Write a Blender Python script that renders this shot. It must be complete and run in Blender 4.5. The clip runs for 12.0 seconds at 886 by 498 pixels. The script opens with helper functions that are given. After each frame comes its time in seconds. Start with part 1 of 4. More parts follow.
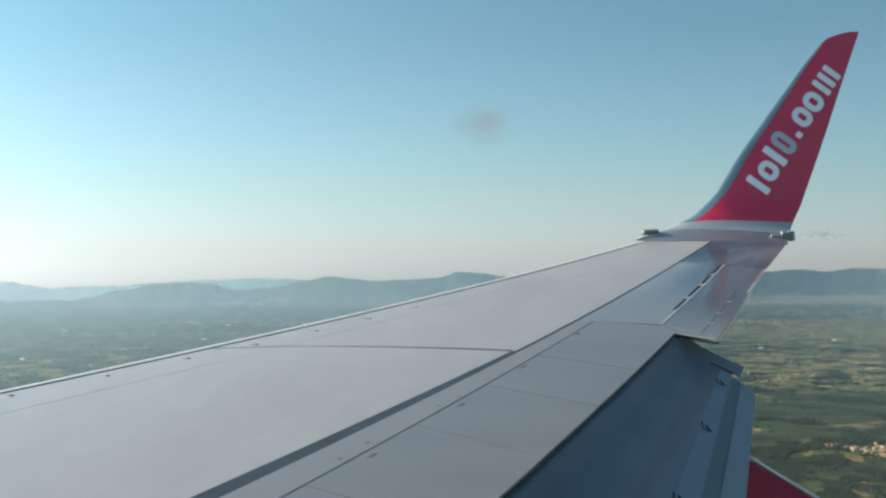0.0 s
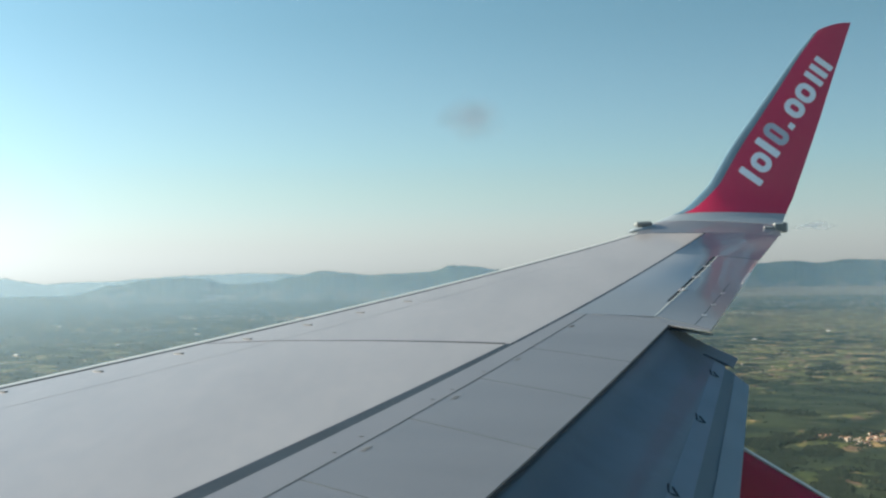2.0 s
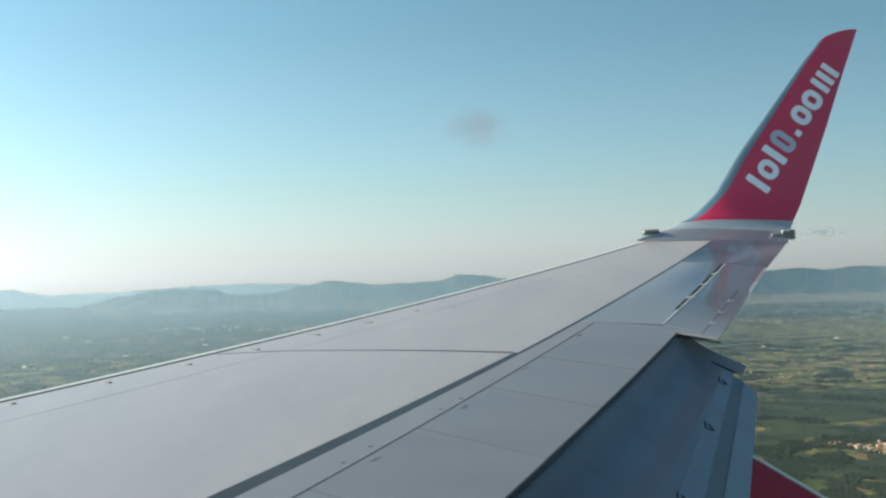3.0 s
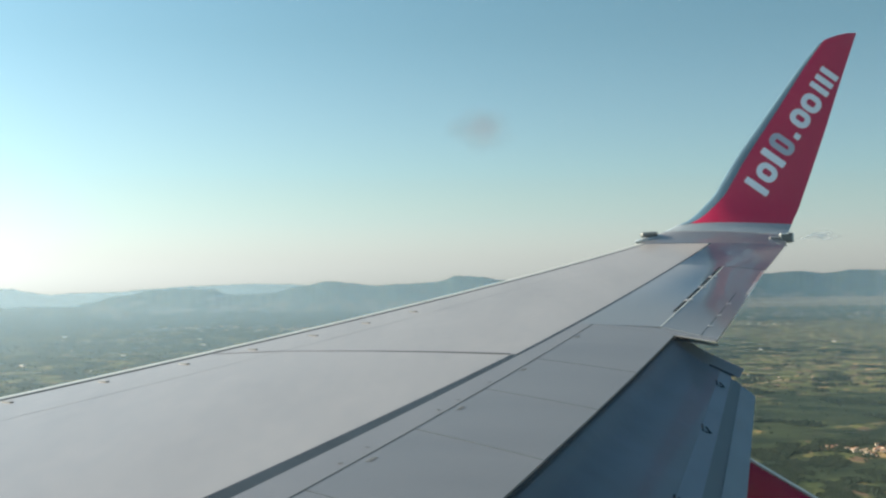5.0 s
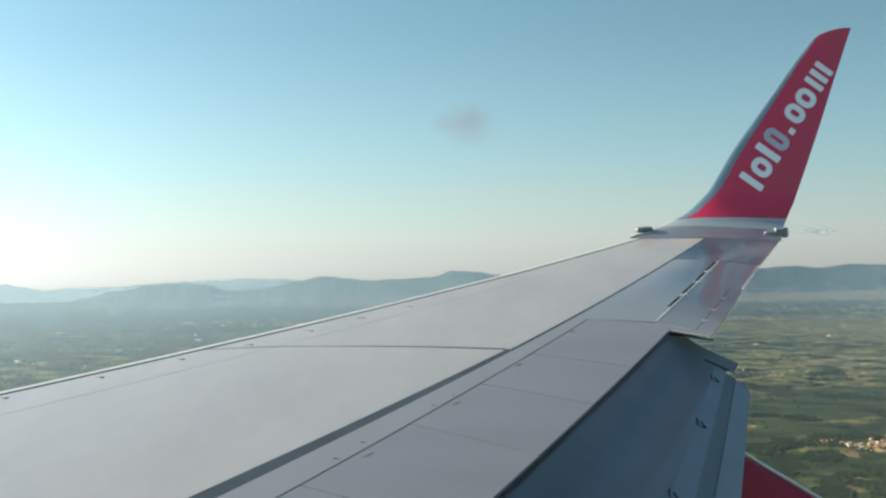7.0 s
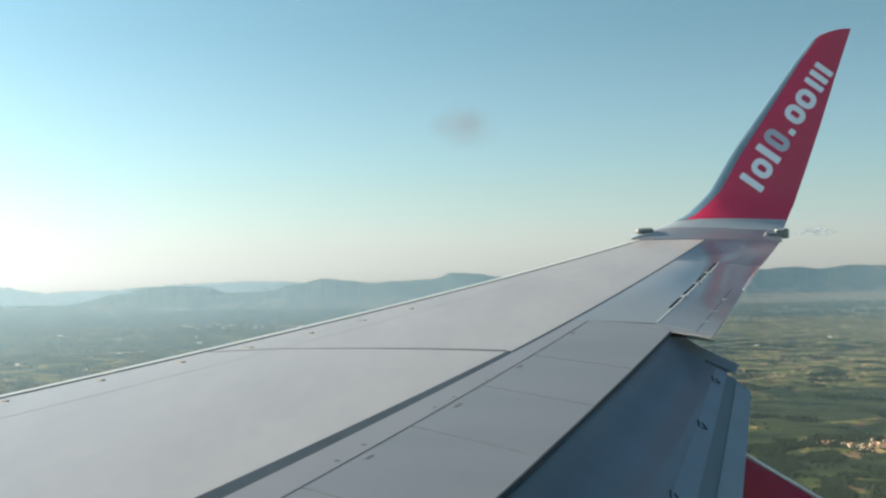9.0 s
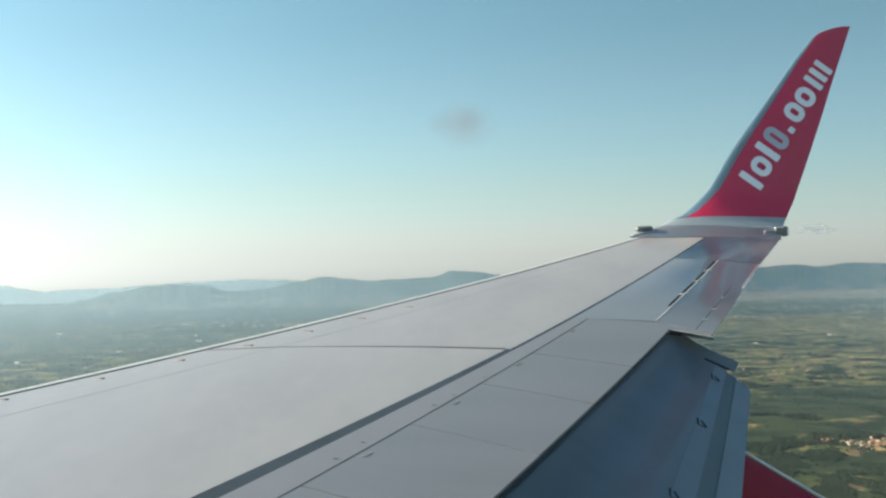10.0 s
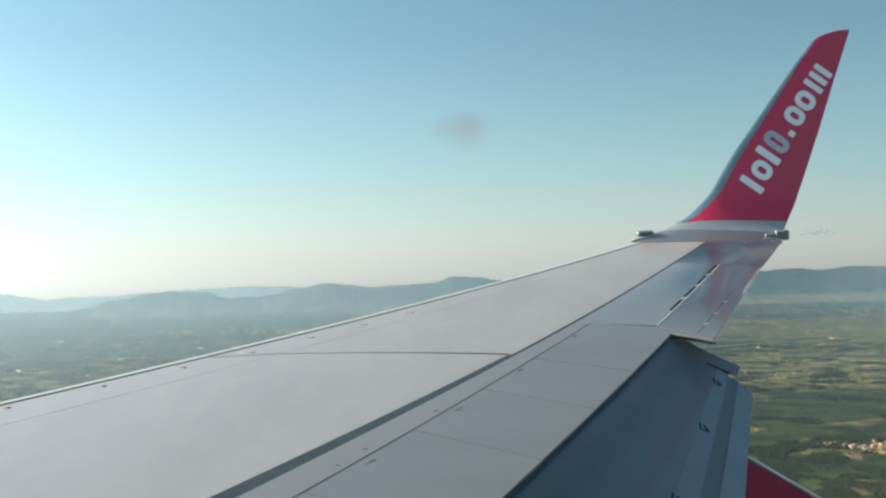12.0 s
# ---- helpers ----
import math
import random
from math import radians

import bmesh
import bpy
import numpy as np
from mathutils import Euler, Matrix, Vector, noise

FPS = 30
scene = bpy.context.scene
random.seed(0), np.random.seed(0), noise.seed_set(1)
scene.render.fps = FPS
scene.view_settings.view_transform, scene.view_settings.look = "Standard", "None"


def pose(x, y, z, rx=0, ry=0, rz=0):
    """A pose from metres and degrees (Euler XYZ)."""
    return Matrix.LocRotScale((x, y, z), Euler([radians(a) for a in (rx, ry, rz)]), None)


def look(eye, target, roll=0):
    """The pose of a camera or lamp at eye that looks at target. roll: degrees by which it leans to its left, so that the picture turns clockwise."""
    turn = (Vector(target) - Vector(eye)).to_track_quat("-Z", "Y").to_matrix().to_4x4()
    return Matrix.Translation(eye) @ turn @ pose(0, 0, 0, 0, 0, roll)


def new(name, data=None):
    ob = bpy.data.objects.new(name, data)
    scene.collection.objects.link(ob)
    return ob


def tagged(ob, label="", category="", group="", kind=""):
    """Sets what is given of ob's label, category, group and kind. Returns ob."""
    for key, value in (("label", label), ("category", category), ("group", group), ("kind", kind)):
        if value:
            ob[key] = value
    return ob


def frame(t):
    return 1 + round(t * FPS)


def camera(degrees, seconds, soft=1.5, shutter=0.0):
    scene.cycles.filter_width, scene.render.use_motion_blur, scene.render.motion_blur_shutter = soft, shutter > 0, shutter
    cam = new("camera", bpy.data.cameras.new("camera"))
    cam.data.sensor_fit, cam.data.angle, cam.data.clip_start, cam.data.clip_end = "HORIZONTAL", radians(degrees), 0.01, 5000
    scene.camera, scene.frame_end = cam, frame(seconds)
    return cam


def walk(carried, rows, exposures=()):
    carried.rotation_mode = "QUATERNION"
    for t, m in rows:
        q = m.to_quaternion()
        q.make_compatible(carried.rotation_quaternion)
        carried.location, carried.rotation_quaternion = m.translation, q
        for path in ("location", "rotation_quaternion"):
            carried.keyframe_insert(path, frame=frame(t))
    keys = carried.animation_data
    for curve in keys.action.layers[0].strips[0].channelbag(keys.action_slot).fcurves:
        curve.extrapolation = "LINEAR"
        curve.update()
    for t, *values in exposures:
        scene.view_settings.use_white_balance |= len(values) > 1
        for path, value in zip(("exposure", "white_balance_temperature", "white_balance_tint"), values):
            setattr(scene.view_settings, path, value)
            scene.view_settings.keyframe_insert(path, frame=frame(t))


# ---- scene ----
# The camera: held by hand behind a cabin window, over the aft part of an airliner's wing.
cam = camera(34.96, 12.0, soft=2.4)
PATH = [
    (0.0, 0.0023, 91.562, 0.403, -88.331), (0.5, 0.0023, 91.723, 0.780, -88.367),
    (1.0, 0.0021, 91.608, 0.509, -88.356), (1.5, 0.0019, 91.389, 0.728, -88.498),
    (2.0, 0.0014, 91.292, 0.770, -88.588), (2.5, 0.0009, 91.267, 1.021, -88.558),
    (3.0, 0.0014, 91.673, 1.110, -88.280), (3.5, 0.0016, 91.621, 0.968, -88.506),
    (5.5, 0.0021, 91.745, 0.768, -88.318), (6.0, 0.0018, 91.671, 0.875, -88.297),
    (6.5, 0.0011, 91.480, 0.832, -88.541), (8.5, 0.0003, 91.671, 0.964, -88.573),
    (9.0, 0.0002, 91.596, 1.005, -88.527), (9.5, 0.0000, 91.531, 1.278, -88.630),
    (10.0, 0.0001, 91.517, 1.035, -88.551), (10.5, 0.0002, 91.610, 1.010, -88.511),
    (11.0, 0.0002, 91.540, 1.110, -88.475), (11.5, 0.0002, 91.640, 1.345, -88.459),
    (12.0, 0.0002, 91.753, 1.377, -88.498),
]
walk(cam, [(t, pose(0, y, 0, rx, ry, rz)) for t, y, rx, ry, rz in PATH],
     exposures=[(0.0, 1.31, 6200, 5), (3.0, 1.35, 6200, 5), (5.5, 1.39, 6500, 5), (8.5, 1.47, 6500, 5), (12.0, 1.43, 6500, 5)])

# ---- light ----
SUN_TURN, SUN_UP = 11.0, 21.0     # degrees from straight ahead of the aircraft towards its right; above the horizon
world = bpy.data.worlds.new("sky")
scene.world = world
world.use_nodes = True
wn = world.node_tree.nodes
sky = wn.new("ShaderNodeTexSky")
sky.sky_type = "NISHITA"
sky.sun_disc = False
sky.sun_elevation, sky.sun_rotation = radians(SUN_UP), radians(SUN_TURN)
sky.altitude, sky.air_density, sky.dust_density, sky.ozone_density = 300, 1.0, 1.0, 2.0
wn["Background"].inputs["Strength"].default_value = 0.061
# summer haze takes the colour out of the lowest sky
way = wn.new("ShaderNodeTexCoord")
split = wn.new("ShaderNodeSeparateXYZ")
fade = wn.new("ShaderNodeMapRange")
pale = wn.new("ShaderNodeHueSaturation")
fade.interpolation_type = "SMOOTHSTEP"
fade.inputs["From Min"].default_value, fade.inputs["From Max"].default_value = 0.0, 0.09
fade.inputs["To Min"].default_value, fade.inputs["To Max"].default_value = 0.10, 1.10
wl = world.node_tree.links
wl.new(way.outputs["Generated"], split.inputs[0])
wl.new(split.outputs["Z"], fade.inputs["Value"])
wl.new(fade.outputs[0], pale.inputs["Saturation"])
wl.new(sky.outputs["Color"], pale.inputs["Color"])
for slot, low_, high_ in (("Hue", 0.499, 0.479), ("Value", 1.13, 0.845)):
    turn_ = wn.new("ShaderNodeMapRange")
    turn_.inputs["From Max"].default_value = 0.18
    turn_.inputs["To Min"].default_value, turn_.inputs["To Max"].default_value = low_, high_
    wl.new(split.outputs["Z"], turn_.inputs["Value"])
    wl.new(turn_.outputs[0], pale.inputs[slot])
tint = wn.new("ShaderNodeValToRGB")
TINTS = ((0.0, (0.995, 1.015, 1.005)), (0.12, (0.97, 0.995, 1.03)), (0.25, (0.91, 0.995, 1.075)), (0.42, (0.945, 1.0, 1.055)), (0.7, (0.995, 1.0, 1.03)), (1.0, (1.01, 1.0, 1.01)))
while len(tint.color_ramp.elements) < len(TINTS):
    tint.color_ramp.elements.new(0.5)
for e, (p, c) in zip(tint.color_ramp.elements, TINTS):
    e.position, e.color = p, (*c, 1)
height = wn.new("ShaderNodeMapRange")
height.inputs["From Max"].default_value = 0.2
wl.new(split.outputs["Z"], height.inputs["Value"])
wl.new(height.outputs[0], tint.inputs["Fac"])
toned = wn.new("ShaderNodeVectorMath")
toned.operation = "MULTIPLY"
wl.new(pale.outputs[0], toned.inputs[0])
wl.new(tint.outputs[0], toned.inputs[1])
# the hazy air is brighter ahead, in a wide ring round the sun, than behind the wing
glow = wn.new("ShaderNodeMapRange")
glow.inputs["From Min"].default_value, glow.inputs["From Max"].default_value = -0.5, 0.6
glow.inputs["To Min"].default_value, glow.inputs["To Max"].default_value = 0.70, 1.22
wl.new(split.outputs["Y"], glow.inputs["Value"])
lit = wn.new("ShaderNodeVectorMath")
lit.operation = "SCALE"
wl.new(toned.outputs[0], lit.inputs[0])
sunward, near, wide_, ring_ = (wn.new("ShaderNodeVectorMath"), wn.new("ShaderNodeMath"), wn.new("ShaderNodeMath"), wn.new("ShaderNodeMath"))
sunward.operation, near.operation, wide_.operation, ring_.operation = "DOT_PRODUCT", "MAXIMUM", "POWER", "MULTIPLY_ADD"
sunward.inputs[1].default_value = (math.sin(radians(SUN_TURN)) * math.cos(radians(SUN_UP)), math.cos(radians(SUN_TURN)) * math.cos(radians(SUN_UP)), math.sin(radians(SUN_UP)))
near.inputs[1].default_value, wide_.inputs[1].default_value, ring_.inputs[1].default_value = 0.0, 3.0, 1.5
wl.new(way.outputs["Generated"], sunward.inputs[0])
wl.new(sunward.outputs["Value"], near.inputs[0])
wl.new(near.outputs[0], wide_.inputs[0])
wl.new(wide_.outputs[0], ring_.inputs[0])
wl.new(glow.outputs[0], ring_.inputs[2])
wl.new(ring_.outputs[0], lit.inputs["Scale"])
wl.new(lit.outputs[0], wn["Background"].inputs["Color"])
sun_data = bpy.data.lights.new("sun", "SUN")
sun_data.energy, sun_data.angle, sun_data.color = 5.0, radians(0.6), (1.0, 0.88, 0.70)
sun = new("sun", sun_data)
sd = Vector((math.sin(radians(SUN_TURN)) * math.cos(radians(SUN_UP)), math.cos(radians(SUN_TURN)) * math.cos(radians(SUN_UP)), math.sin(radians(SUN_UP))))
sun.matrix_world = look(sd * 40, (0, 0, 0))


# ---- materials ----
def material(name, colour, rough=0.5, metal=0.0, coat=0.0, vary=0.0, scale=1.0, bump=0.0, bump_scale=40.0, streak=None, island=0.0, spec=0.5, coat_rough=0.05):
    """A principled surface with stains at two scales and fine relief, in metres of the thing's own space."""
    m = bpy.data.materials.new(name)
    m.use_nodes = True
    n, l = m.node_tree.nodes, m.node_tree.links
    b = n["Principled BSDF"]
    b.inputs["Roughness"].default_value, b.inputs["Metallic"].default_value = rough, metal
    b.inputs["Coat Weight"].default_value, b.inputs["Coat Roughness"].default_value = coat, coat_rough
    b.inputs["Specular IOR Level"].default_value = spec
    rgb = n.new("ShaderNodeRGB")
    rgb.outputs[0].default_value = (*colour, 1)
    last = rgb.outputs[0]
    tex = n.new("ShaderNodeTexCoord")
    mapping = n.new("ShaderNodeMapping")
    l.new(tex.outputs["Object"], mapping.inputs["Vector"])
    if streak:
        mapping.inputs["Scale"].default_value = streak
    if vary:
        for s, k in ((scale, vary), (scale * 9.0, vary * 0.5)):
            noi = n.new("ShaderNodeTexNoise")
            noi.inputs["Scale"].default_value, noi.inputs["Detail"].default_value = s, 5
            l.new(mapping.outputs[0], noi.inputs["Vector"])
            rng = n.new("ShaderNodeMapRange")
            rng.inputs["From Min"].default_value, rng.inputs["From Max"].default_value = 0.3, 0.7
            rng.inputs["To Min"].default_value, rng.inputs["To Max"].default_value = 1 - k, 1 + k
            l.new(noi.outputs["Fac"], rng.inputs["Value"])
            mul = n.new("ShaderNodeVectorMath")
            mul.operation = "SCALE"
            l.new(last, mul.inputs[0])
            l.new(rng.outputs[0], mul.inputs["Scale"])
            last = mul.outputs[0]
        rr = n.new("ShaderNodeMapRange")
        rr.inputs["To Min"].default_value, rr.inputs["To Max"].default_value = rough * 0.95, min(1, rough * 1.08)
        l.new(noi.outputs["Fac"], rr.inputs["Value"])
        l.new(rr.outputs[0], b.inputs["Roughness"])
    if island:
        geo = n.new("ShaderNodeNewGeometry")
        rng = n.new("ShaderNodeMapRange")
        rng.inputs["To Min"].default_value, rng.inputs["To Max"].default_value = 1 - island, 1 + island
        l.new(geo.outputs["Random Per Island"], rng.inputs["Value"])
        mul = n.new("ShaderNodeVectorMath")
        mul.operation = "SCALE"
        l.new(last, mul.inputs[0])
        l.new(rng.outputs[0], mul.inputs["Scale"])
        last = mul.outputs[0]
    l.new(last, b.inputs["Base Color"])
    if bump:
        noi = n.new("ShaderNodeTexNoise")
        noi.inputs["Scale"].default_value, noi.inputs["Detail"].default_value = bump_scale, 4
        l.new(tex.outputs["Object"], noi.inputs["Vector"])
        bm_ = n.new("ShaderNodeBump")
        bm_.inputs["Strength"].default_value, bm_.inputs["Distance"].default_value = bump, 0.01
        l.new(noi.outputs["Fac"], bm_.inputs["Height"])
        l.new(bm_.outputs[0], b.inputs["Normal"])
    return m


WING_GREY = material("wing_grey_paint", (0.456, 0.400, 0.376), 0.47, metal=0.5, coat=0.34, spec=0.7, vary=0.08, scale=0.7, streak=(0.6, 2.0, 1))
# Spar and spoiler greys step darker aft, for the sun's glint fading there.
SPAR_GREY = material("spar_cover_dimmed_grey", (0.262, 0.238, 0.235), 0.46, metal=0.45, coat=0.32, spec=0.7, vary=0.06, scale=0.9, streak=(0.6, 2.0, 1))
SPOILER_GREY = material("spoiler_dimmed_grey", (0.208, 0.196, 0.199), 0.44, metal=0.4, coat=0.25, spec=0.7, vary=0.07, scale=1.1, streak=(2.0, 0.7, 1))
# The flap's blue shade, away from the sun, is put into its base colour.
FLAP_GREY = material("flap_shaded_grey", (0.070, 0.100, 0.136), 0.45, coat=0.17, coat_rough=0.05, spec=0.25, vary=0.20, scale=0.45, streak=(1.6, 0.8, 1))
FAIRING_GREY = material("glossy_composite_grey", (0.37, 0.345, 0.352), 0.36, metal=0.1, coat=0.9, coat_rough=0.09, spec=0.7, vary=0.05, scale=1.5)
TIP_GREY = material("graded_tip_grey", (0.232, 0.230, 0.236), 0.40, metal=0.3, coat=1.0, coat_rough=0.055, spec=0.7, vary=0.05, scale=1.5)
ROOT_GREY = material("pale_root_paint", (0.30, 0.335, 0.365), 0.4, coat=0.4, vary=0.05, scale=1.5)
BARE_METAL = material("pale_leading_edge", (0.42, 0.42, 0.41), 0.4, metal=0.0, vary=0.06, scale=2)
SEAL_DARK = material("dark_sealant", (0.022, 0.034, 0.045), 0.9, vary=0.2, scale=3, spec=0.02)
# The flap's grey again, painted lighter where more skylight falls.
FLAP_LIGHT = material("flap_skylit_grey", (0.112, 0.166, 0.225), 0.42, coat=0.04, vary=0.10, scale=1.3, streak=(2.2, 0.6, 1), spec=0.35)
STRIP_METAL = material("weathered_metal_strip", (0.085, 0.150, 0.205), 0.6, vary=0.10, scale=3, spec=0.2)
SEAL_BLUE = material("blue_grey_sealant", (0.033, 0.047, 0.064), 0.8, spec=0.1, vary=0.15, scale=2)
SEAM_GREY = material("weathered_sealant", (0.080, 0.088, 0.095), 0.8, spec=0.1, vary=0.2, scale=6)
SEAM_PALE = material("pale_sealant", (0.25, 0.245, 0.24), 0.6, spec=0.3, vary=0.25, scale=3)
GAP_GREY = material("gap_dark_grey", (0.030, 0.036, 0.042), 0.9, spec=0.02, vary=0.15, scale=3)
LOWER_GREY = material("matt_lower_paint", (0.52, 0.54, 0.56), 0.7, spec=0.3, vary=0.1, scale=2)
# The cove's shade is put into its base colour.
COVE = material("cove_shade_grey", (0.090, 0.130, 0.158), 0.55, vary=0.1, scale=2, spec=0.3)
RED = material("red_gloss_paint", (0.53, 0.012, 0.070), 0.35, coat=0.45, vary=0.05, scale=1.5)
# The winglet's red, darkened for the fairing's shaded side.
FAIRING_RED = material("shaded_red_paint", (0.28, 0.002, 0.040), 0.5, vary=0.06, scale=3, spec=0.06)
LOGO_WHITE = material("white_decal", (0.82, 0.84, 0.89), 0.35, vary=0.04, scale=4)
LOGO_GREY = material("silver_decal", (0.42, 0.45, 0.53), 0.3, vary=0.06, scale=4)
WHITE = material("white_paint", (0.62, 0.62, 0.62), 0.3, coat=0.2, vary=0.04, scale=2)
LAMP_DARK = material("dark_lamp_housing", (0.125, 0.138, 0.140), 0.5, vary=0.1, scale=8)
LAMP_GLASS = material("lamp_lens", (0.75, 0.76, 0.74), 0.12, coat=0.5)
TAN = material("worn_fastener", (0.195, 0.195, 0.192), 0.6, vary=0.2, scale=30)
CABIN = material("cabin_panel_plastic", (0.62, 0.60, 0.56), 0.6, vary=0.03, scale=8, bump=0.1, bump_scale=300)


def grade_coat_and_tone(m, x0, x1, low, high, tone, metal=(0.35, 0.1)):
    """Grades the clear coat from low to high between two places along the span; tone scales the base colour there to
    replace lost light.
    """
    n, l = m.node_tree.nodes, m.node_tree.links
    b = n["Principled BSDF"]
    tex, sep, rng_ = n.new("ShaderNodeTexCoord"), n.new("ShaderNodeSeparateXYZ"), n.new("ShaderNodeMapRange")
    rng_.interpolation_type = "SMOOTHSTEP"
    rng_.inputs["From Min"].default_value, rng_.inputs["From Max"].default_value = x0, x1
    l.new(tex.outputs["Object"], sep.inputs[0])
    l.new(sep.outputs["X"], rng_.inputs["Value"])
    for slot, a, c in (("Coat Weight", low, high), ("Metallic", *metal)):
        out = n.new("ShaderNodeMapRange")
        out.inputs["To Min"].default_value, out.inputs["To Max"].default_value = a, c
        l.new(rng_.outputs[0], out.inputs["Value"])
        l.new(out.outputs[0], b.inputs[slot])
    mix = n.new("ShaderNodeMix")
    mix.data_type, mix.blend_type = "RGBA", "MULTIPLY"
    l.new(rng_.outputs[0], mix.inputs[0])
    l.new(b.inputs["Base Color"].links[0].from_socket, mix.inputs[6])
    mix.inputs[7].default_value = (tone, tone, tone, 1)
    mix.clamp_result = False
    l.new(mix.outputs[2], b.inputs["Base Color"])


# Base colour lightened outboard to make up for sunlight lost to the turned normals.
grade_coat_and_tone(TIP_GREY, 10.0, 12.6, 0.25, 1.0, 1.45)
for m_ in (TIP_GREY, FAIRING_GREY):
    m_.node_tree.nodes["Principled BSDF"].inputs["Coat IOR"].default_value = 1.72
grade_coat_and_tone(FLAP_GREY, 8.5, 9.1, 0.17, 0.05, 1.0, (0, 0))


# ---- shapes ----
def thing(name, label, category, kind="", place=(0, 0, 0), group=""):
    ob = new(name)
    ob.empty_display_size = 0.2
    ob.location = place
    return tagged(ob, label, category, group, kind)


def part(name, bm, mat, parent, label="", smooth=True):
    bmesh.ops.recalc_face_normals(bm, faces=bm.faces[:])
    me = bpy.data.meshes.new(name)
    bm.to_mesh(me)
    bm.free()
    me.materials.append(mat)
    if smooth:
        me.polygons.foreach_set("use_smooth", [True] * len(me.polygons))
        me.set_sharp_from_angle(angle=radians(32))
    ob = new(name, me)
    ob.parent = parent
    if label:
        ob["label"] = label
    return ob


def turn_normals(ob, lean, up=0.5):
    """Turns a skin's shading normals so that reflections fit the camera's view: lean gives the turn of the upper side
    at each place, inboard and aft; its edges stay sharp.
    """
    me = ob.data
    total = [Vector() for v in me.vertices]
    for p in me.polygons:
        if p.normal.z > up:
            for v in p.vertices:
                total[v] += p.normal
    turned = []
    for p in me.polygons:
        for v in p.vertices:
            n = p.normal
            if n.z > up:
                n = total[v].normalized()
                inboard, aft = lean(me.vertices[v].co) if n.z > 0.2 else (0, 0)
                n = (n + Vector((-inboard, -aft, 0))).normalized()
            turned.append(tuple(n))
    me.normals_split_custom_set(turned)


# The wing's upper surface, from the eye's own level: x outboard, y forward, z up.
def le(x):
    return -1.730 - 0.51619 * (x - 15.2)


def te(x):
    return -3.277 - 0.29648 * (x - 15.2)


def te_edge(x):
    return -1.531 - 0.2829 * (x - 9.317) if x < 13.117 else -2.611 - 0.309 * (x - 13.117)


def base(x, y):
    return -1.28256 + 0.081484 * x + 0.028678 * y + 0.002546 * x * x


def surf(x, y):
    c = le(x) - te(x)
    u = min(1, max(0, (le(x) - y) / c))
    lift = 0.006 * min(1, max(0, (12.5 - x) / 4)) * max(0, 1 - u / 0.25)
    return base(x, y) - 0.03 * max(0, 1 - u / 0.02) ** 2 + lift + 0.014 * c * 4 * u * (1 - u)


def tip_surf(x, y):
    """The tip's skin dips and turns up before the winglet, shaped to place its reflection in the camera's view."""
    s = min(1, max(0, (x - 13.2) / 1.84))
    return surf(x, y) - 0.022 * 6.75 * s * s * (1 - s) * min(1, max(0, (thin_line(x) - 0.009 - y) / 0.3)) * min(1, max(0, (y - te_edge(x)) / 0.25))


def slat_line(x): return 2.202 - 0.482 * (x - 6.428)
def gap_front(x): return 1.034 - 0.3502 * (x - 5.009)
def gap_back(x): return 0.935 - 0.3364 * (x - 5.020)
def thin_line(x): return -0.199 - 0.3367 * (x - 8.427)
def hinge_line(x): return 0.729 - 0.3168 * (x - 5.046)
def spoiler_te(x): return -0.037 - 0.2900 * (x - 5.181)
def aileron_line(x): return -1.206 - 0.2949 * (x - 9.698)


def steps(n, edge):
    return [0, edge] + [edge + (1 - 2 * edge) * i / n for i in range(1, n)] + [1 - edge, 1]


def skin(quad, nx=14, ny=5, dz=0.0, thick=0.012, height=surf, lip=0.0):
    """A thin plate over the plan's quad (inner front, outer front, outer back, inner back), with softened edges."""
    bm = bmesh.new()
    (ax, ay), (bx, by), (cx, cy), (dx, dy) = quad
    us, vs = steps(nx, 0.006), steps(ny, 0.012)
    top = []
    for v in vs:
        row = []
        for u in us:
            x = (ax * (1 - u) + bx * u) * (1 - v) + (dx * (1 - u) + cx * u) * v
            y = (ay * (1 - u) + by * u) * (1 - v) + (dy * (1 - u) + cy * u) * v
            drop = lip if u in (0, 1) or v in (0, 1) else 0
            row.append(bm.verts.new((x, y, height(x, y) + dz - drop)))
        top.append(row)
    rows, cols = len(vs), len(us)
    for j in range(rows - 1):
        for i in range(cols - 1):
            bm.faces.new((top[j][i], top[j][i + 1], top[j + 1][i + 1], top[j + 1][i]))
    ring = [top[0][i] for i in range(cols)] + [top[j][-1] for j in range(1, rows)] + [top[-1][i] for i in range(cols - 2, -1, -1)] + [top[j][0] for j in range(rows - 2, 0, -1)]
    low = [bm.verts.new(v.co - Vector((0, 0, thick))) for v in ring]
    for i in range(len(ring)):
        k = (i + 1) % len(ring)
        bm.faces.new((ring[i], ring[k], low[k], low[i]))
    return bm


def loft(rings, closed=True, caps=True):
    bm = bmesh.new()
    made = [[bm.verts.new(p) for p in r] for r in rings]
    n = len(rings[0])
    for a, b in zip(made, made[1:]):
        for i in range(n if closed else n - 1):
            k = (i + 1) % n
            bm.faces.new((a[i], a[k], b[k], b[i]))
    if caps:
        bm.faces.new(made[0])
        bm.faces.new(made[-1])
    return bm


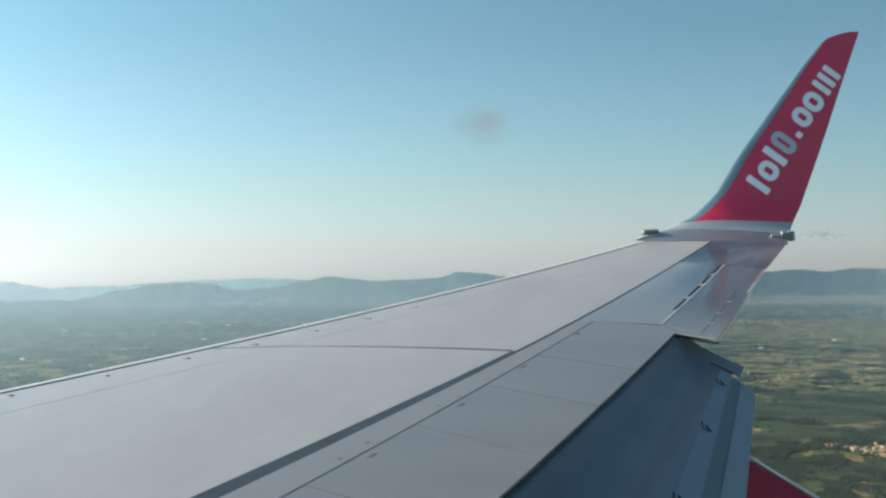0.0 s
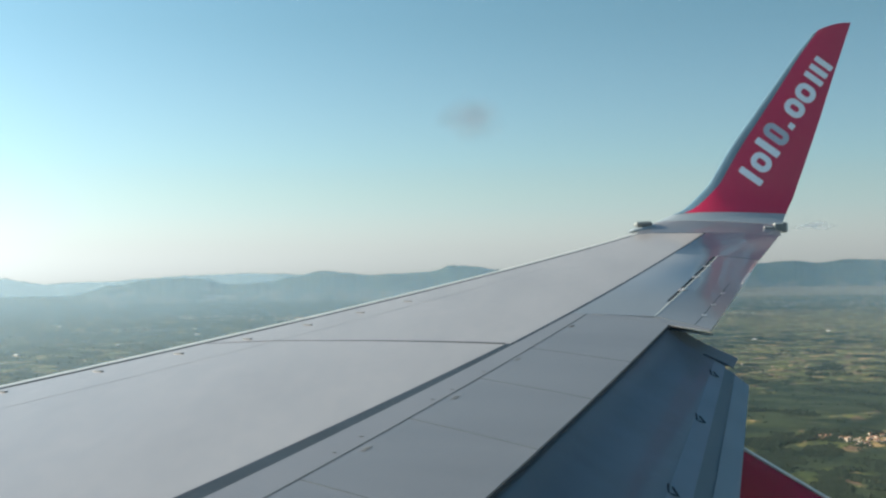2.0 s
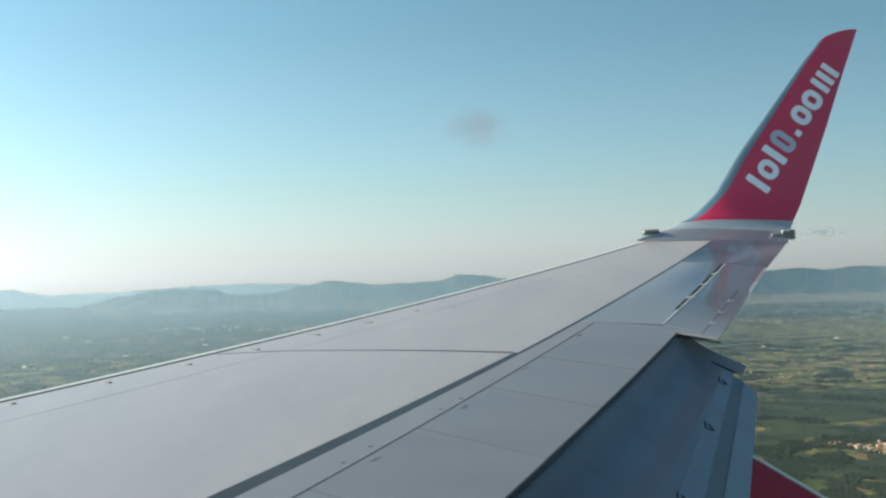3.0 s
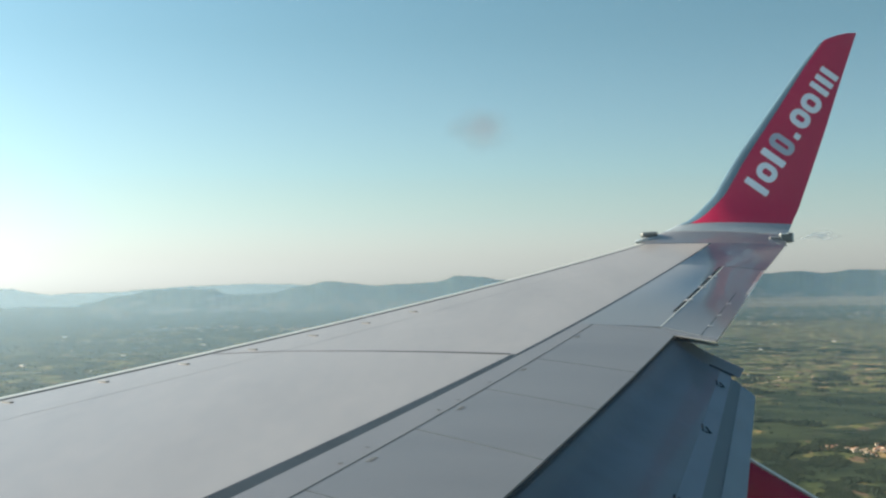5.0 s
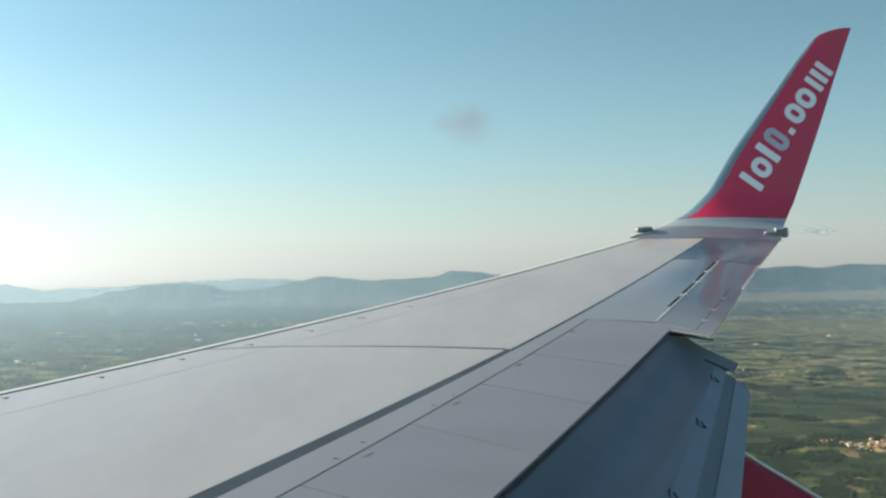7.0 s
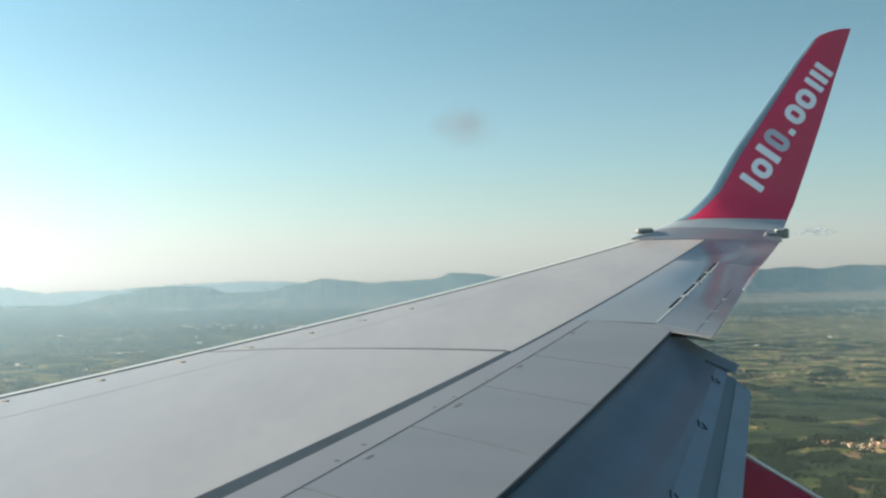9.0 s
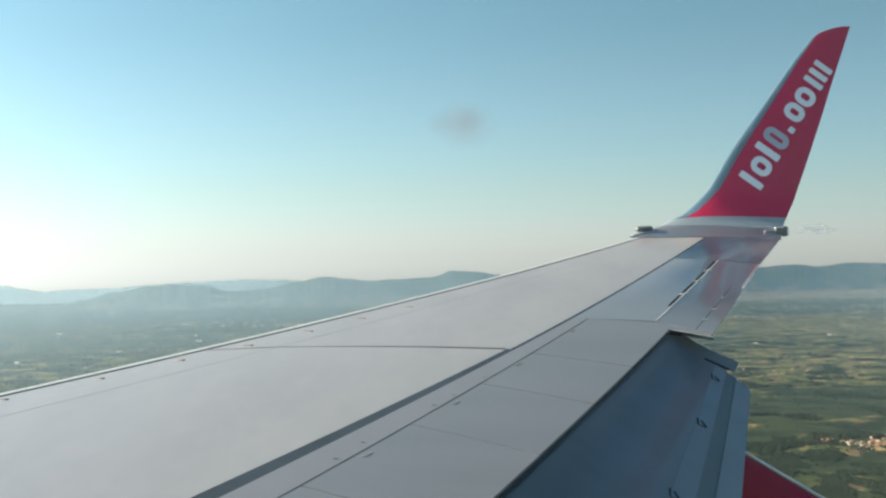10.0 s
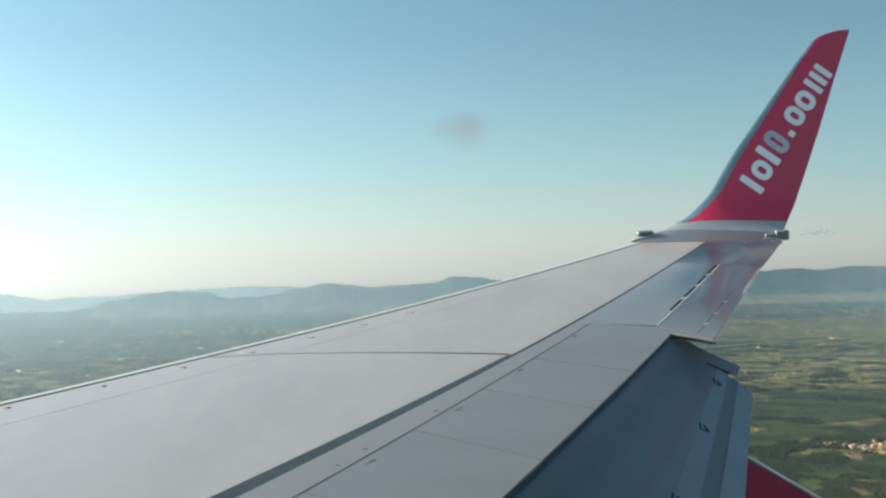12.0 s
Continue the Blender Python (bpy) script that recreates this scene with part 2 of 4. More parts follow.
def block(centre, size, bevel=0.0, turn=None):
    bm = bmesh.new()
    bmesh.ops.create_cube(bm, size=1)
    bmesh.ops.scale(bm, vec=size, verts=bm.verts)
    if bevel:
        bmesh.ops.bevel(bm, geom=bm.edges[:], offset=bevel, segments=2, affect="EDGES", profile=0.6)
    m = Matrix.Translation(centre) @ (turn if turn is not None else Matrix.Identity(4))
    bmesh.ops.transform(bm, matrix=m, verts=bm.verts)
    return bm


# ---- the wing ----
wing = thing("airliner_wing", "grey painted airliner wing with red upturned winglet and lowered flaps", "aircraft wing", place=(0, 0, 0))
ROOT = 0.45


def wing_core():
    rings = []
    xs = [ROOT + (15.02 - ROOT) * i / 40 for i in range(41)]
    xs = sorted(xs + [9.42, 9.44])
    for x in xs:
        front, c = le(x), le(x) - te(x)
        back = spoiler_te(x) + 0.06 if x < 9.43 else (aileron_line(x) - 0.02 if x < 13.28 else te_edge(x) + 0.08)
        ring = []
        for k in range(13):
            y = front - 0.05 - (front - 0.05 - back) * k / 12
            ring.append((x, y, surf(x, y) - 0.035))
        for k in range(12, -1, -1):
            u = k / 12
            y = front - 0.05 - (front - 0.05 - back) * u
            ring.append((x, y, surf(x, y) - 0.05 - 0.085 * c * (4 * u * (1 - u)) ** 0.6))
        rings.append(ring)
    return loft(rings)


part("wing_box", wing_core(), GAP_GREY, wing, "dark structure inside the panel gaps")


def wing_underside():
    """The painted lower skin, bellied between the nose and the rear edge."""
    rings = []
    for i in range(31):
        x = ROOT + (15.0 - ROOT) * i / 30
        front, c = le(x), le(x) - te(x)
        back = spoiler_te(x) + 0.07 if x < 9.43 else (aileron_line(x) - 0.01 if x < 13.28 else te_edge(x) + 0.09)
        ring = []
        for sgn, drop in ((1, 0.054), (-1, 0.060)):
            for k in (range(13) if sgn > 0 else range(12, -1, -1)):
                u = k / 12
                y = front - 0.05 - (front - 0.05 - back) * u
                ring.append((x, y, surf(x, y) - drop - 0.085 * c * (4 * u * (1 - u)) ** 0.6))
        rings.append(ring)
    return loft(rings)


part("lower_skin", wing_underside(), LOWER_GREY, wing, "grey painted lower skin of the wing")


def leading_edge():
    """A rounded nose whose flat top stands a little proud of the skin behind it."""
    rings = []
    for i in range(61):
        x = ROOT + (15.05 - ROOT) * i / 60
        c = le(x) - te(x)
        y0 = le(x) - 0.02 * c
        r = 0.018 + 0.006 * c
        proud = 0.004
        back = y0 - 0.045
        ring = [(x, back, surf(x, back) - 0.01), (x, back, surf(x, back) + proud), (x, y0, surf(x, y0) + proud + 0.002)]
        zc = surf(x, y0) - r + proud
        for k in range(1, 8):
            a = radians(90 + 22.5 * k)
            ring.append((x, y0 - 1.15 * r * math.cos(a), zc + r * math.sin(a)))
        ring.append((x, y0 - 0.10 * c, zc - 1.7 * r))
        rings.append(ring)
    return loft(rings, closed=False, caps=False)


part("leading_edge", leading_edge(), BARE_METAL, wing, "pale grey leading edge with a thin gap behind it")

# slats, upper skins and the strip in front of the spoilers
CHORD = 8.47
for a, b in ((ROOT, 4.6), (4.606, CHORD - 0.002), (CHORD + 0.002, 15.04)):
    part("slat", skin([(a, le(a) - 0.02 * (le(a) - te(a)) - 0.064), (b, le(b) - 0.02 * (le(b) - te(b)) - 0.064), (b, slat_line(b) + 0.001), (a, slat_line(a) + 0.001)], 24, 5), WING_GREY, wing)
part("upper_skin", skin([(ROOT, slat_line(ROOT) - 0.001), (CHORD - 0.002, slat_line(CHORD) - 0.001), (8.40, gap_front(8.40)), (ROOT, gap_front(ROOT))], 30, 10), WING_GREY, wing)
part("upper_skin", skin([(CHORD + 0.002, slat_line(CHORD) - 0.001), (15.04, slat_line(15.04) - 0.001), (15.04, thin_line(15.04) + 0.009), (8.43, thin_line(8.43) + 0.012)], 30, 10), WING_GREY, wing)
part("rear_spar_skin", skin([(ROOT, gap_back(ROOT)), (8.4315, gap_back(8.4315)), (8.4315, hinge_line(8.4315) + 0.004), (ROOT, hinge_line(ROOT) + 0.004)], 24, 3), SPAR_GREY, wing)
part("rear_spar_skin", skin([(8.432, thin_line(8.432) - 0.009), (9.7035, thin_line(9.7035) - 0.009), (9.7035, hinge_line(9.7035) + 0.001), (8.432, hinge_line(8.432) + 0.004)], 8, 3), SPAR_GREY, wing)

part("gap_seal", skin([(ROOT, gap_front(ROOT) - 0.001), (8.42, gap_front(8.42) - 0.001), (8.43, gap_back(8.43) + 0.001), (ROOT, gap_back(ROOT) + 0.001)], 30, 2, dz=-0.0005, thick=0.006), SEAL_BLUE, wing, "blue-grey sealed gap along the rear spar")



def bead(name, x0, x1, line, wide, label, mat=None, parent=None):
    """A narrow bead of sealant that stands a hair over the skins, along a line in the plan."""
    quad = [(x0, line(x0) + wide / 2), (x1, line(x1) + wide / 2), (x1, line(x1) - wide / 2), (x0, line(x0) - wide / 2)]
    return part(name, skin(quad, 24, 1, dz=0.0015 if wide > 0.005 else 0.0005, thick=0.004), mat or SEAL_BLUE, parent or wing, label)


bead("spar_seam", 8.44, 15.03, thin_line, 0.020, "dark seam along the rear spar")
# Slat gap: a raised dark strip takes the place of the gap's shadow.
bead("slat_gap", ROOT, 14.8, lambda x: le(x) - 0.02 * (le(x) - te(x)) - 0.057, 0.020, "dark strip drawn for the shaded gap behind the leading edge", SEAL_BLUE)
bead("slat_seam", ROOT, 12.2, slat_line, 0.004, "fine pale grey seam behind the slats", SEAM_PALE)
bead("hinge_seam", ROOT, 9.70, lambda x: hinge_line(x), 0.006, "fine grey seam at the spoilers' hinges", SEAM_GREY)
part("tip_seam", skin([(15.022, -1.86), (15.036, -1.86), (15.036, -2.425), (15.022, -2.425)], 1, 8, dz=0.0015, thick=0.004), SEAM_GREY, wing, "fine seam between the wing and the winglet's root")
FRONT = le(CHORD) - 0.02 * (le(CHORD) - te(CHORD)) - 0.06
chord = skin([(8.400, FRONT), (8.408, FRONT), (CHORD + 0.005, slat_line(CHORD)), (CHORD - 0.005, slat_line(CHORD))], 1, 6, dz=0.0015, thick=0.004)
part("chord_seam", chord, SEAM_GREY, wing, "fine seam across the slats")
chord = skin([(CHORD - 0.005, slat_line(CHORD)), (CHORD + 0.005, slat_line(CHORD)), (8.441, gap_front(8.44) + 0.01), (8.427, gap_front(8.42) + 0.01)], 1, 10, dz=0.0015, thick=0.004)
part("chord_seam", chord, SEAM_GREY, wing, "dark chordwise seam across the wing")

# spoilers
EDGES = [(ROOT, ROOT), (5.211, 4.77), (6.33, 5.885), (7.338, 6.97), (8.30, 8.02), (9.695, 9.405)]
for (a, b), (c, d) in zip(EDGES, EDGES[1:]):
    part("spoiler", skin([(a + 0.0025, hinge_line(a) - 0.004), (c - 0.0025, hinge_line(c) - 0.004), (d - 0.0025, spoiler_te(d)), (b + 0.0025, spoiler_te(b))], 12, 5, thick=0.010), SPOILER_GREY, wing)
for (a, b) in EDGES[1:-1]:
    part("spoiler_gap", skin([(a - 0.003, hinge_line(a) - 0.006), (a + 0.003, hinge_line(a) - 0.006), (b + 0.003, spoiler_te(b) + 0.004), (b - 0.003, spoiler_te(b) + 0.004)], 1, 6, dz=0.001, thick=0.004), SEAM_GREY, wing, "grey gap between two spoilers")
# Dark strip added for the shadow below the spoilers' back edge.
part("spoiler_shade", skin([(ROOT, spoiler_te(ROOT) + 0.05), (9.40, spoiler_te(9.40) + 0.05), (9.395, spoiler_te(9.395) - 0.004), (ROOT, spoiler_te(ROOT) - 0.004)], 24, 2, dz=-0.011, thick=0.012), SEAL_BLUE, wing, "dark strip standing for the shade under the spoilers' back edge")
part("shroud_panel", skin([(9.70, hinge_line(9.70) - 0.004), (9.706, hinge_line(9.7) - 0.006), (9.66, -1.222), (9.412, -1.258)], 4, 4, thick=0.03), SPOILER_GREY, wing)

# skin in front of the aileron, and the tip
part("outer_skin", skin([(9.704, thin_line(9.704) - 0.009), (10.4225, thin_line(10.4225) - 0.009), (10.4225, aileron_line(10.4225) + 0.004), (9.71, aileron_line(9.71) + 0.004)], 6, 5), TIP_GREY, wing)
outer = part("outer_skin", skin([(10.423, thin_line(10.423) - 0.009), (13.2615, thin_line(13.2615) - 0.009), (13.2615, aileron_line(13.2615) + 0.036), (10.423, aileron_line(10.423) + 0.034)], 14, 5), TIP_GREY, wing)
# Normals leaned inboard and aft to place the winglet's reflection as the camera sees it.
turn_normals(outer, lambda c: (0.055 * (c.x - 10.42), 0.22 * min(1, (c.x - 10.42) / 1.6) * min(1, max(0, (thin_line(c.x) - c.y) / 0.35))))
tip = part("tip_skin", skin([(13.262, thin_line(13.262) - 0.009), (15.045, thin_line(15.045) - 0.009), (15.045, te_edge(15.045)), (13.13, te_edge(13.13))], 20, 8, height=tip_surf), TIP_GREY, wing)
turn_normals(tip, lambda c: (0.16 + 0.10 * min(1, max(0, (c.x - 13.1) / 1.0)), 0.22))

part("shroud_lip", skin([(9.418, -1.262), (9.704, -1.218), (9.324, -1.533), (9.285, -1.515)], 3, 4, dz=-0.001, thick=0.008), SPOILER_GREY, wing, smooth=False)
# Dark plate added where the aileron's inner end lies in shade.
part("shroud_gap", skin([(9.40, -1.262), (9.54, -1.30), (9.322, -1.545), (9.285, -1.50)], 3, 4, dz=-0.030, thick=0.006), SEAL_DARK, wing, "dark plate standing for the shade under the aileron's inner end")

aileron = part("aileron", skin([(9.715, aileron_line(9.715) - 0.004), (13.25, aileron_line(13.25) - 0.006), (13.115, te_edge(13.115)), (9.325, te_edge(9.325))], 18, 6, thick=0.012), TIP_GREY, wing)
turn_normals(aileron, lambda c: ((c.x - 9.3) * 0.042, 0.20 * min(1, max(0, (c.x - 9.3) / 1.6))))
part("lower_skin", skin([(9.74, aileron_line(9.74) - 0.02), (13.24, aileron_line(13.24) - 0.02), (13.10, te_edge(13.1) + 0.02), (9.36, te_edge(9.36) + 0.02)], 18, 6, dz=-0.016, thick=0.006), LOWER_GREY, aileron, "blue-grey lower skin of the aileron")
# Dark plate laid in the hinge gap instead of its own shade.
part("hinge_gap", skin([(10.39, aileron_line(10.39) + 0.032), (13.21, aileron_line(13.21) + 0.034), (13.21, aileron_line(13.21) - 0.002), (10.39, aileron_line(10.39) - 0.002)], 18, 1, dz=-0.003, thick=0.006), SEAL_DARK, aileron, "dark plate standing for the shade in the aileron's front gap")
part("tab_seam", skin([(9.452, -1.443), (11.578, -2.061), (11.578, -2.066), (9.452, -1.448)], 14, 1, dz=0.0008, thick=0.003), SEAL_BLUE, aileron, "dark hinge seam of the tab")
part("end_seam", skin([(9.705, -1.219), (9.712, -1.213), (9.329, -1.533), (9.324, -1.533)], 2, 6, dz=0.001, thick=0.003), SEAM_GREY, aileron, "fine gap at the aileron's inner end")
part("end_seam", skin([(13.252, -2.262), (13.262, -2.262), (13.127, -2.600), (13.117, -2.600)], 2, 6, dz=0.002, thick=0.004), SEAL_BLUE, aileron, "fine gap at the aileron's outer end")
part("trailing_edge_wedge", skin([(11.60, te_edge(11.6) + 0.022), (13.10, te_edge(13.10) + 0.022), (13.09, te_edge(13.09) - 0.003), (11.58, te_edge(11.58) - 0.003)], 10, 2, dz=0.003, thick=0.006), TIP_GREY, aileron, "raised trailing edge strip")
part("hinge_fairing", skin([(9.705, aileron_line(9.705) + 0.002), (13.2, aileron_line(13.2) + 0.002), (13.2, aileron_line(13.2) - 0.007), (9.705, aileron_line(9.705) - 0.008)], 24, 2, dz=0.003, thick=0.006), BARE_METAL, aileron, "pale front lip of the aileron")
for x, wide in ((11.04, 0.06), (11.80, 0.028), (12.48, 0.034)):
    y = aileron_line(x) + 0.012
    part("hinge", block((x, y, surf(x, y) + 0.003), (wide, 0.046, 0.010), 0.003, pose(0, 0, 0, 0, -8, -16)), FAIRING_GREY, aileron, "pale bridge over the aileron's gap")
    part("hinge_bolt", block((x, y - 0.03, surf(x, y - 0.03) + 0.008), (0.03, 0.03, 0.012), 0.003), WHITE, aileron)
for x in (9.85, 10.35, 10.95):
    y = -1.452 - 0.2918 * (x - 9.462)
    part("tab_hinge", block((x, y - 0.01, surf(x, y) + 0.007), (0.018, 0.034, 0.006), 0.002), WHITE, aileron)


# flaps
def flap_z(x, d):
    y = spoiler_te(x)
    return base(x, y) - 0.06 + 0.045 * max(0, 1 - max(0, d) / 0.22) ** 2 - 0.4663 * max(0, d) - 0.1 * max(0, -d)


def flap_main_d(x): return 0.46 + 0.07 * (9 - x)
def flap_aft_d(x): return 0.553 + 0.0757 * (9.144 - x)


def flap_skin(x0, x1, d0, d1, z, thick, nx, nd, taper=True):
    rings = []
    for i in range(nx + 1):
        x = x0 + (x1 - x0) * i / nx
        a, b = d0(x), d1(x)
        up, down = [], []
        for k in range(nd + 1):
            s = k / nd
            d = a + (b - a) * s
            t = thick * (1.05 - s if taper else 1) + 0.004
            up.append((x, spoiler_te(x) - d, z(x, d)))
            down.append((x, spoiler_te(x) - d, z(x, d) - t))
        rings.append(up + down[::-1])
    return loft(rings)


def cove_end(x): return 0.88 * flap_main_d(x) + 0.42 * (flap_aft_d(x) - 0.88 * flap_main_d(x))


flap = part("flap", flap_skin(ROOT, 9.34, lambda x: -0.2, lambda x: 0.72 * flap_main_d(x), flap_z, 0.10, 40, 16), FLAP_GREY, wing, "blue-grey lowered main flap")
part("flap_aft_panel", flap_skin(ROOT, 9.30, lambda x: 0.72 * flap_main_d(x), lambda x: 0.88 * flap_main_d(x), lambda x, d: flap_z(x, d) - 0.001 - 0.06 * (d - 0.72 * flap_main_d(x)), 0.05, 40, 6), FLAP_LIGHT, wing, "band painted lighter for skylight behind the flap's crease")
part("flap_cove", flap_skin(ROOT, 9.25, lambda x: 0.88 * flap_main_d(x), cove_end, lambda x, d: flap_z(x, 0.88 * flap_main_d(x)) - 0.008 - 0.60 * (d - 0.88 * flap_main_d(x)), 0.04, 40, 4), COVE, wing, "cove coloured for its shade in front of the aft flap")
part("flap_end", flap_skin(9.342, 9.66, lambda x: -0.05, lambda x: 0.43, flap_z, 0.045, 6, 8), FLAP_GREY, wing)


def flap_normals(c):
    """Normals flatter at the nose, steeper at the crease, to mirror a red streak."""
    d = max(0, spoiler_te(c.x) - c.y)
    held = min(1, max(0, (d - 0.05) / 0.10)) * min(1, max(0, (0.50 - d) / 0.10))
    return -0.045 * held, 0.87 * held * (0.044 + 1.10 * d - 0.4663 - 0.409 * max(0, 1 - d / 0.22))


turn_normals(flap, flap_normals)
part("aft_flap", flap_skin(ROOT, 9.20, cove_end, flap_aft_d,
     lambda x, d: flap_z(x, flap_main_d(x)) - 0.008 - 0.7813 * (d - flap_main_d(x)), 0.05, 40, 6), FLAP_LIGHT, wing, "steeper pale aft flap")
part("flap_slot", flap_skin(9.30, 9.345, lambda x: 0.24, lambda x: 0.40, lambda x, d: flap_z(x, d) + 0.004, 0.03, 2, 4), SEAL_DARK, wing, "dark slot at the flap's end")
for x, d in ((8.93, 0.352), (7.76, 0.418), (6.36, 0.478)):
    y, z = spoiler_te(x) - d, flap_z(x, d)
    for s, turn in ((-0.016, 7), (0.016, -7)):
        part("flap_bracket", block((x, y + s, z + 0.0025 + 0.4663 * s), (0.11, 0.010, 0.003), 0.001, pose(0, 0, 0, 0, -14.7, turn)), SEAL_DARK, wing)
    part("flap_bracket", block((x - 0.05, y, z - 0.011), (0.014, 0.03, 0.003), 0.001, pose(0, 0, 0, 25, -14.7, 0)), SEAL_DARK, wing)


def fairing(x, y0, z0):
    """A flap track fairing's tail: a drooping pod that narrows aft."""
    rings = []
    for i in range(13):
        s = i / 12
        y, z = y0 - 1.75 * s, z0 - 1.07 * s
        w, h = 0.14 * (1 - 0.75 * s ** 1.6), 0.30 * (1 - 0.75 * s ** 1.4)
        rings.append([(x + w * math.cos(a), y, z - h + h * math.sin(a)) for a in [2 * math.pi * k / 20 for k in range(20)]])
    return loft(rings)


for x, y0, z0 in ((7.9, -1.18, -0.79), (4.6, -0.2, -1.0)):
    pod = part("flap_track_fairing", fairing(x, y0, z0), FAIRING_RED, wing, "red flap track fairing tail")
    rim = [[(x + 0.022 * math.cos(a), y0 - 1.75 * s, z0 - 1.07 * s + 0.006 + 0.012 * math.sin(a)) for a in [2 * math.pi * k / 8 for k in range(8)]] for s in [i / 12 for i in range(13)]]
    part("spine", loft(rim), WHITE, pod, "grey spine along the fairing's top")

# ---- the winglet ----
WX0, WR, WC = 15.05, 0.75, radians(78)
W0 = math.atan(0.081484 + 2 * 0.002546 * WX0)
WH = WR * (math.cos(W0) - math.cos(WC))
LE_H = ((0.0, -1.66), (0.06, -1.79), (0.114, -1.898), (0.160, -1.999), (0.206, -2.099), (0.266, -2.238), (0.337, -2.334), (0.448, -2.452), (0.576, -2.574), (0.924, -2.784), (1.125, -2.923), (1.596, -3.271), (2.074, -3.624), (2.362, -3.863), (2.6, -4.06))
TE_H = ((0.0, -3.236), (0.22, -3.365), (0.446, -3.497), (0.831, -3.654), (1.33, -3.85), (1.876, -4.053), (2.464, -4.281), (2.6, -4.33))


def table(rows, h):
    for (a, p), (b, q) in zip(rows, rows[1:]):
        if h <= b:
            return p + (q - p) * (h - a) / (b - a)
    return rows[-1][1]


def winglet_x(h):
    """How far out the winglet's middle surface stands at the height h over the wing's plane, and its lean there."""
    if h < WH:
        p = math.acos(min(1, math.cos(W0) - max(0, h) / WR))
        return WX0 + WR * (math.sin(p) - math.sin(W0)), p
    return WX0 + WR * (math.sin(WC) - math.sin(W0)) + (h - WH) / math.tan(WC), WC


def winglet_point(h, u, side, proud=0.0):
    """A point at the chord fraction u from the front; side -1 is the face towards the cabin."""
    a, b = table(LE_H, h), table(TE_H, h)
    y = a + (b - a) * u
    x, p = winglet_x(h)
    z = base(WX0, y) + h
    t = 0.10 * (a - b) * 5 * (0.2969 * math.sqrt(max(u, 0)) - 0.126 * u - 0.3516 * u ** 2 + 0.2843 * u ** 3 - 0.1036 * u ** 4) * 0.9
    k = side * (t + proud)
    blend = min(1, h / 0.25)
    if side < 0:
        k = -(t * blend + proud) - (1 - blend) * 0.014 * 1.6 * 4 * u * (1 - u)
    return (x + k * math.sin(p), y, z - k * math.cos(p))


def winglet_patch(low, high, front, back, nh, nu, top=False):
    """A stretch of the winglet between two heights (low may vary with the chord) and two chord fractions (which may vary with the height)."""
    rows = []
    for i in range(nh + 1):
        f = i / nh
        h0 = low(0.5) + (high - low(0.5)) * f
        u0, u1 = front(h0), back(h0)
        us = [u0 + (u1 - u0) * ((k / nu) ** 1.5 if u0 == 0 else k / nu) for k in range(nu + 1)]

        def hh(u):
            # the tip's edge rises in a curve from front to back
            return low(u) + (high - low(u)) * f + (f ** 3 * 0.115 * (1 - (1 - u) ** 2.4) if top else 0)
        rows.append([winglet_point(hh(u), u, -1) for u in us] + [winglet_point(hh(u), u, 1) for u in us[::-1]])
    return loft(rows)


def red_low(u): return 0.214 + 0.046 * u
def strip_back(h): return 0.112 + 0.02 * math.sin(max(0, h - 0.25) / 2.1 * math.pi) - 0.035 * max(0, (h - 1.5) / 0.86) ** 2


winglet = part("winglet", winglet_patch(lambda u: 0.0, 0.130, lambda h: 0.0, lambda h: 1.0, 10, 20), FAIRING_GREY, wing, "grey blended root of the winglet")


def fillet_normals(c):
    """Normals set to lean 20 to 34 degrees before the band, to mirror the winglet's red."""
    h = min(0.13, max(0, c.z - base(WX0, c.y)))
    p = winglet_x(h)[1]
    return max(-0.45, math.tan(radians(20 + 14 * h / 0.13)) * math.cos(p) - math.sin(p)), 0.12 + 0.1 * (1 - h / 0.13)


turn_normals(winglet, fillet_normals, -0.4)
band = winglet_patch(lambda u: 0.132, 0.212, lambda h: 0.0, lambda h: 1.0, 6, 20)
part("root_band", band, ROOT_GREY, winglet, "pale grey band under the red paint")
wedge = winglet_patch(lambda u: 0.2135, 0.2595, lambda h: min(0.97, max(0.0, (h - 0.2135) / 0.047)), lambda h: 1.0, 8, 12)
part("root_band", wedge, ROOT_GREY, winglet, "pale grey band under the red paint")
part("painted_face", winglet_patch(red_low, 2.362, strip_back, lambda h: 1.0, 40, 20, top=True), RED, winglet, "glossy dark red winglet panel")
part("winglet_leading_edge", winglet_patch(red_low, 2.345, lambda h: 0.0, lambda h: strip_back(h) - 0.001, 40, 8, top=True), STRIP_METAL, winglet, "blue-grey strip on the winglet's front")


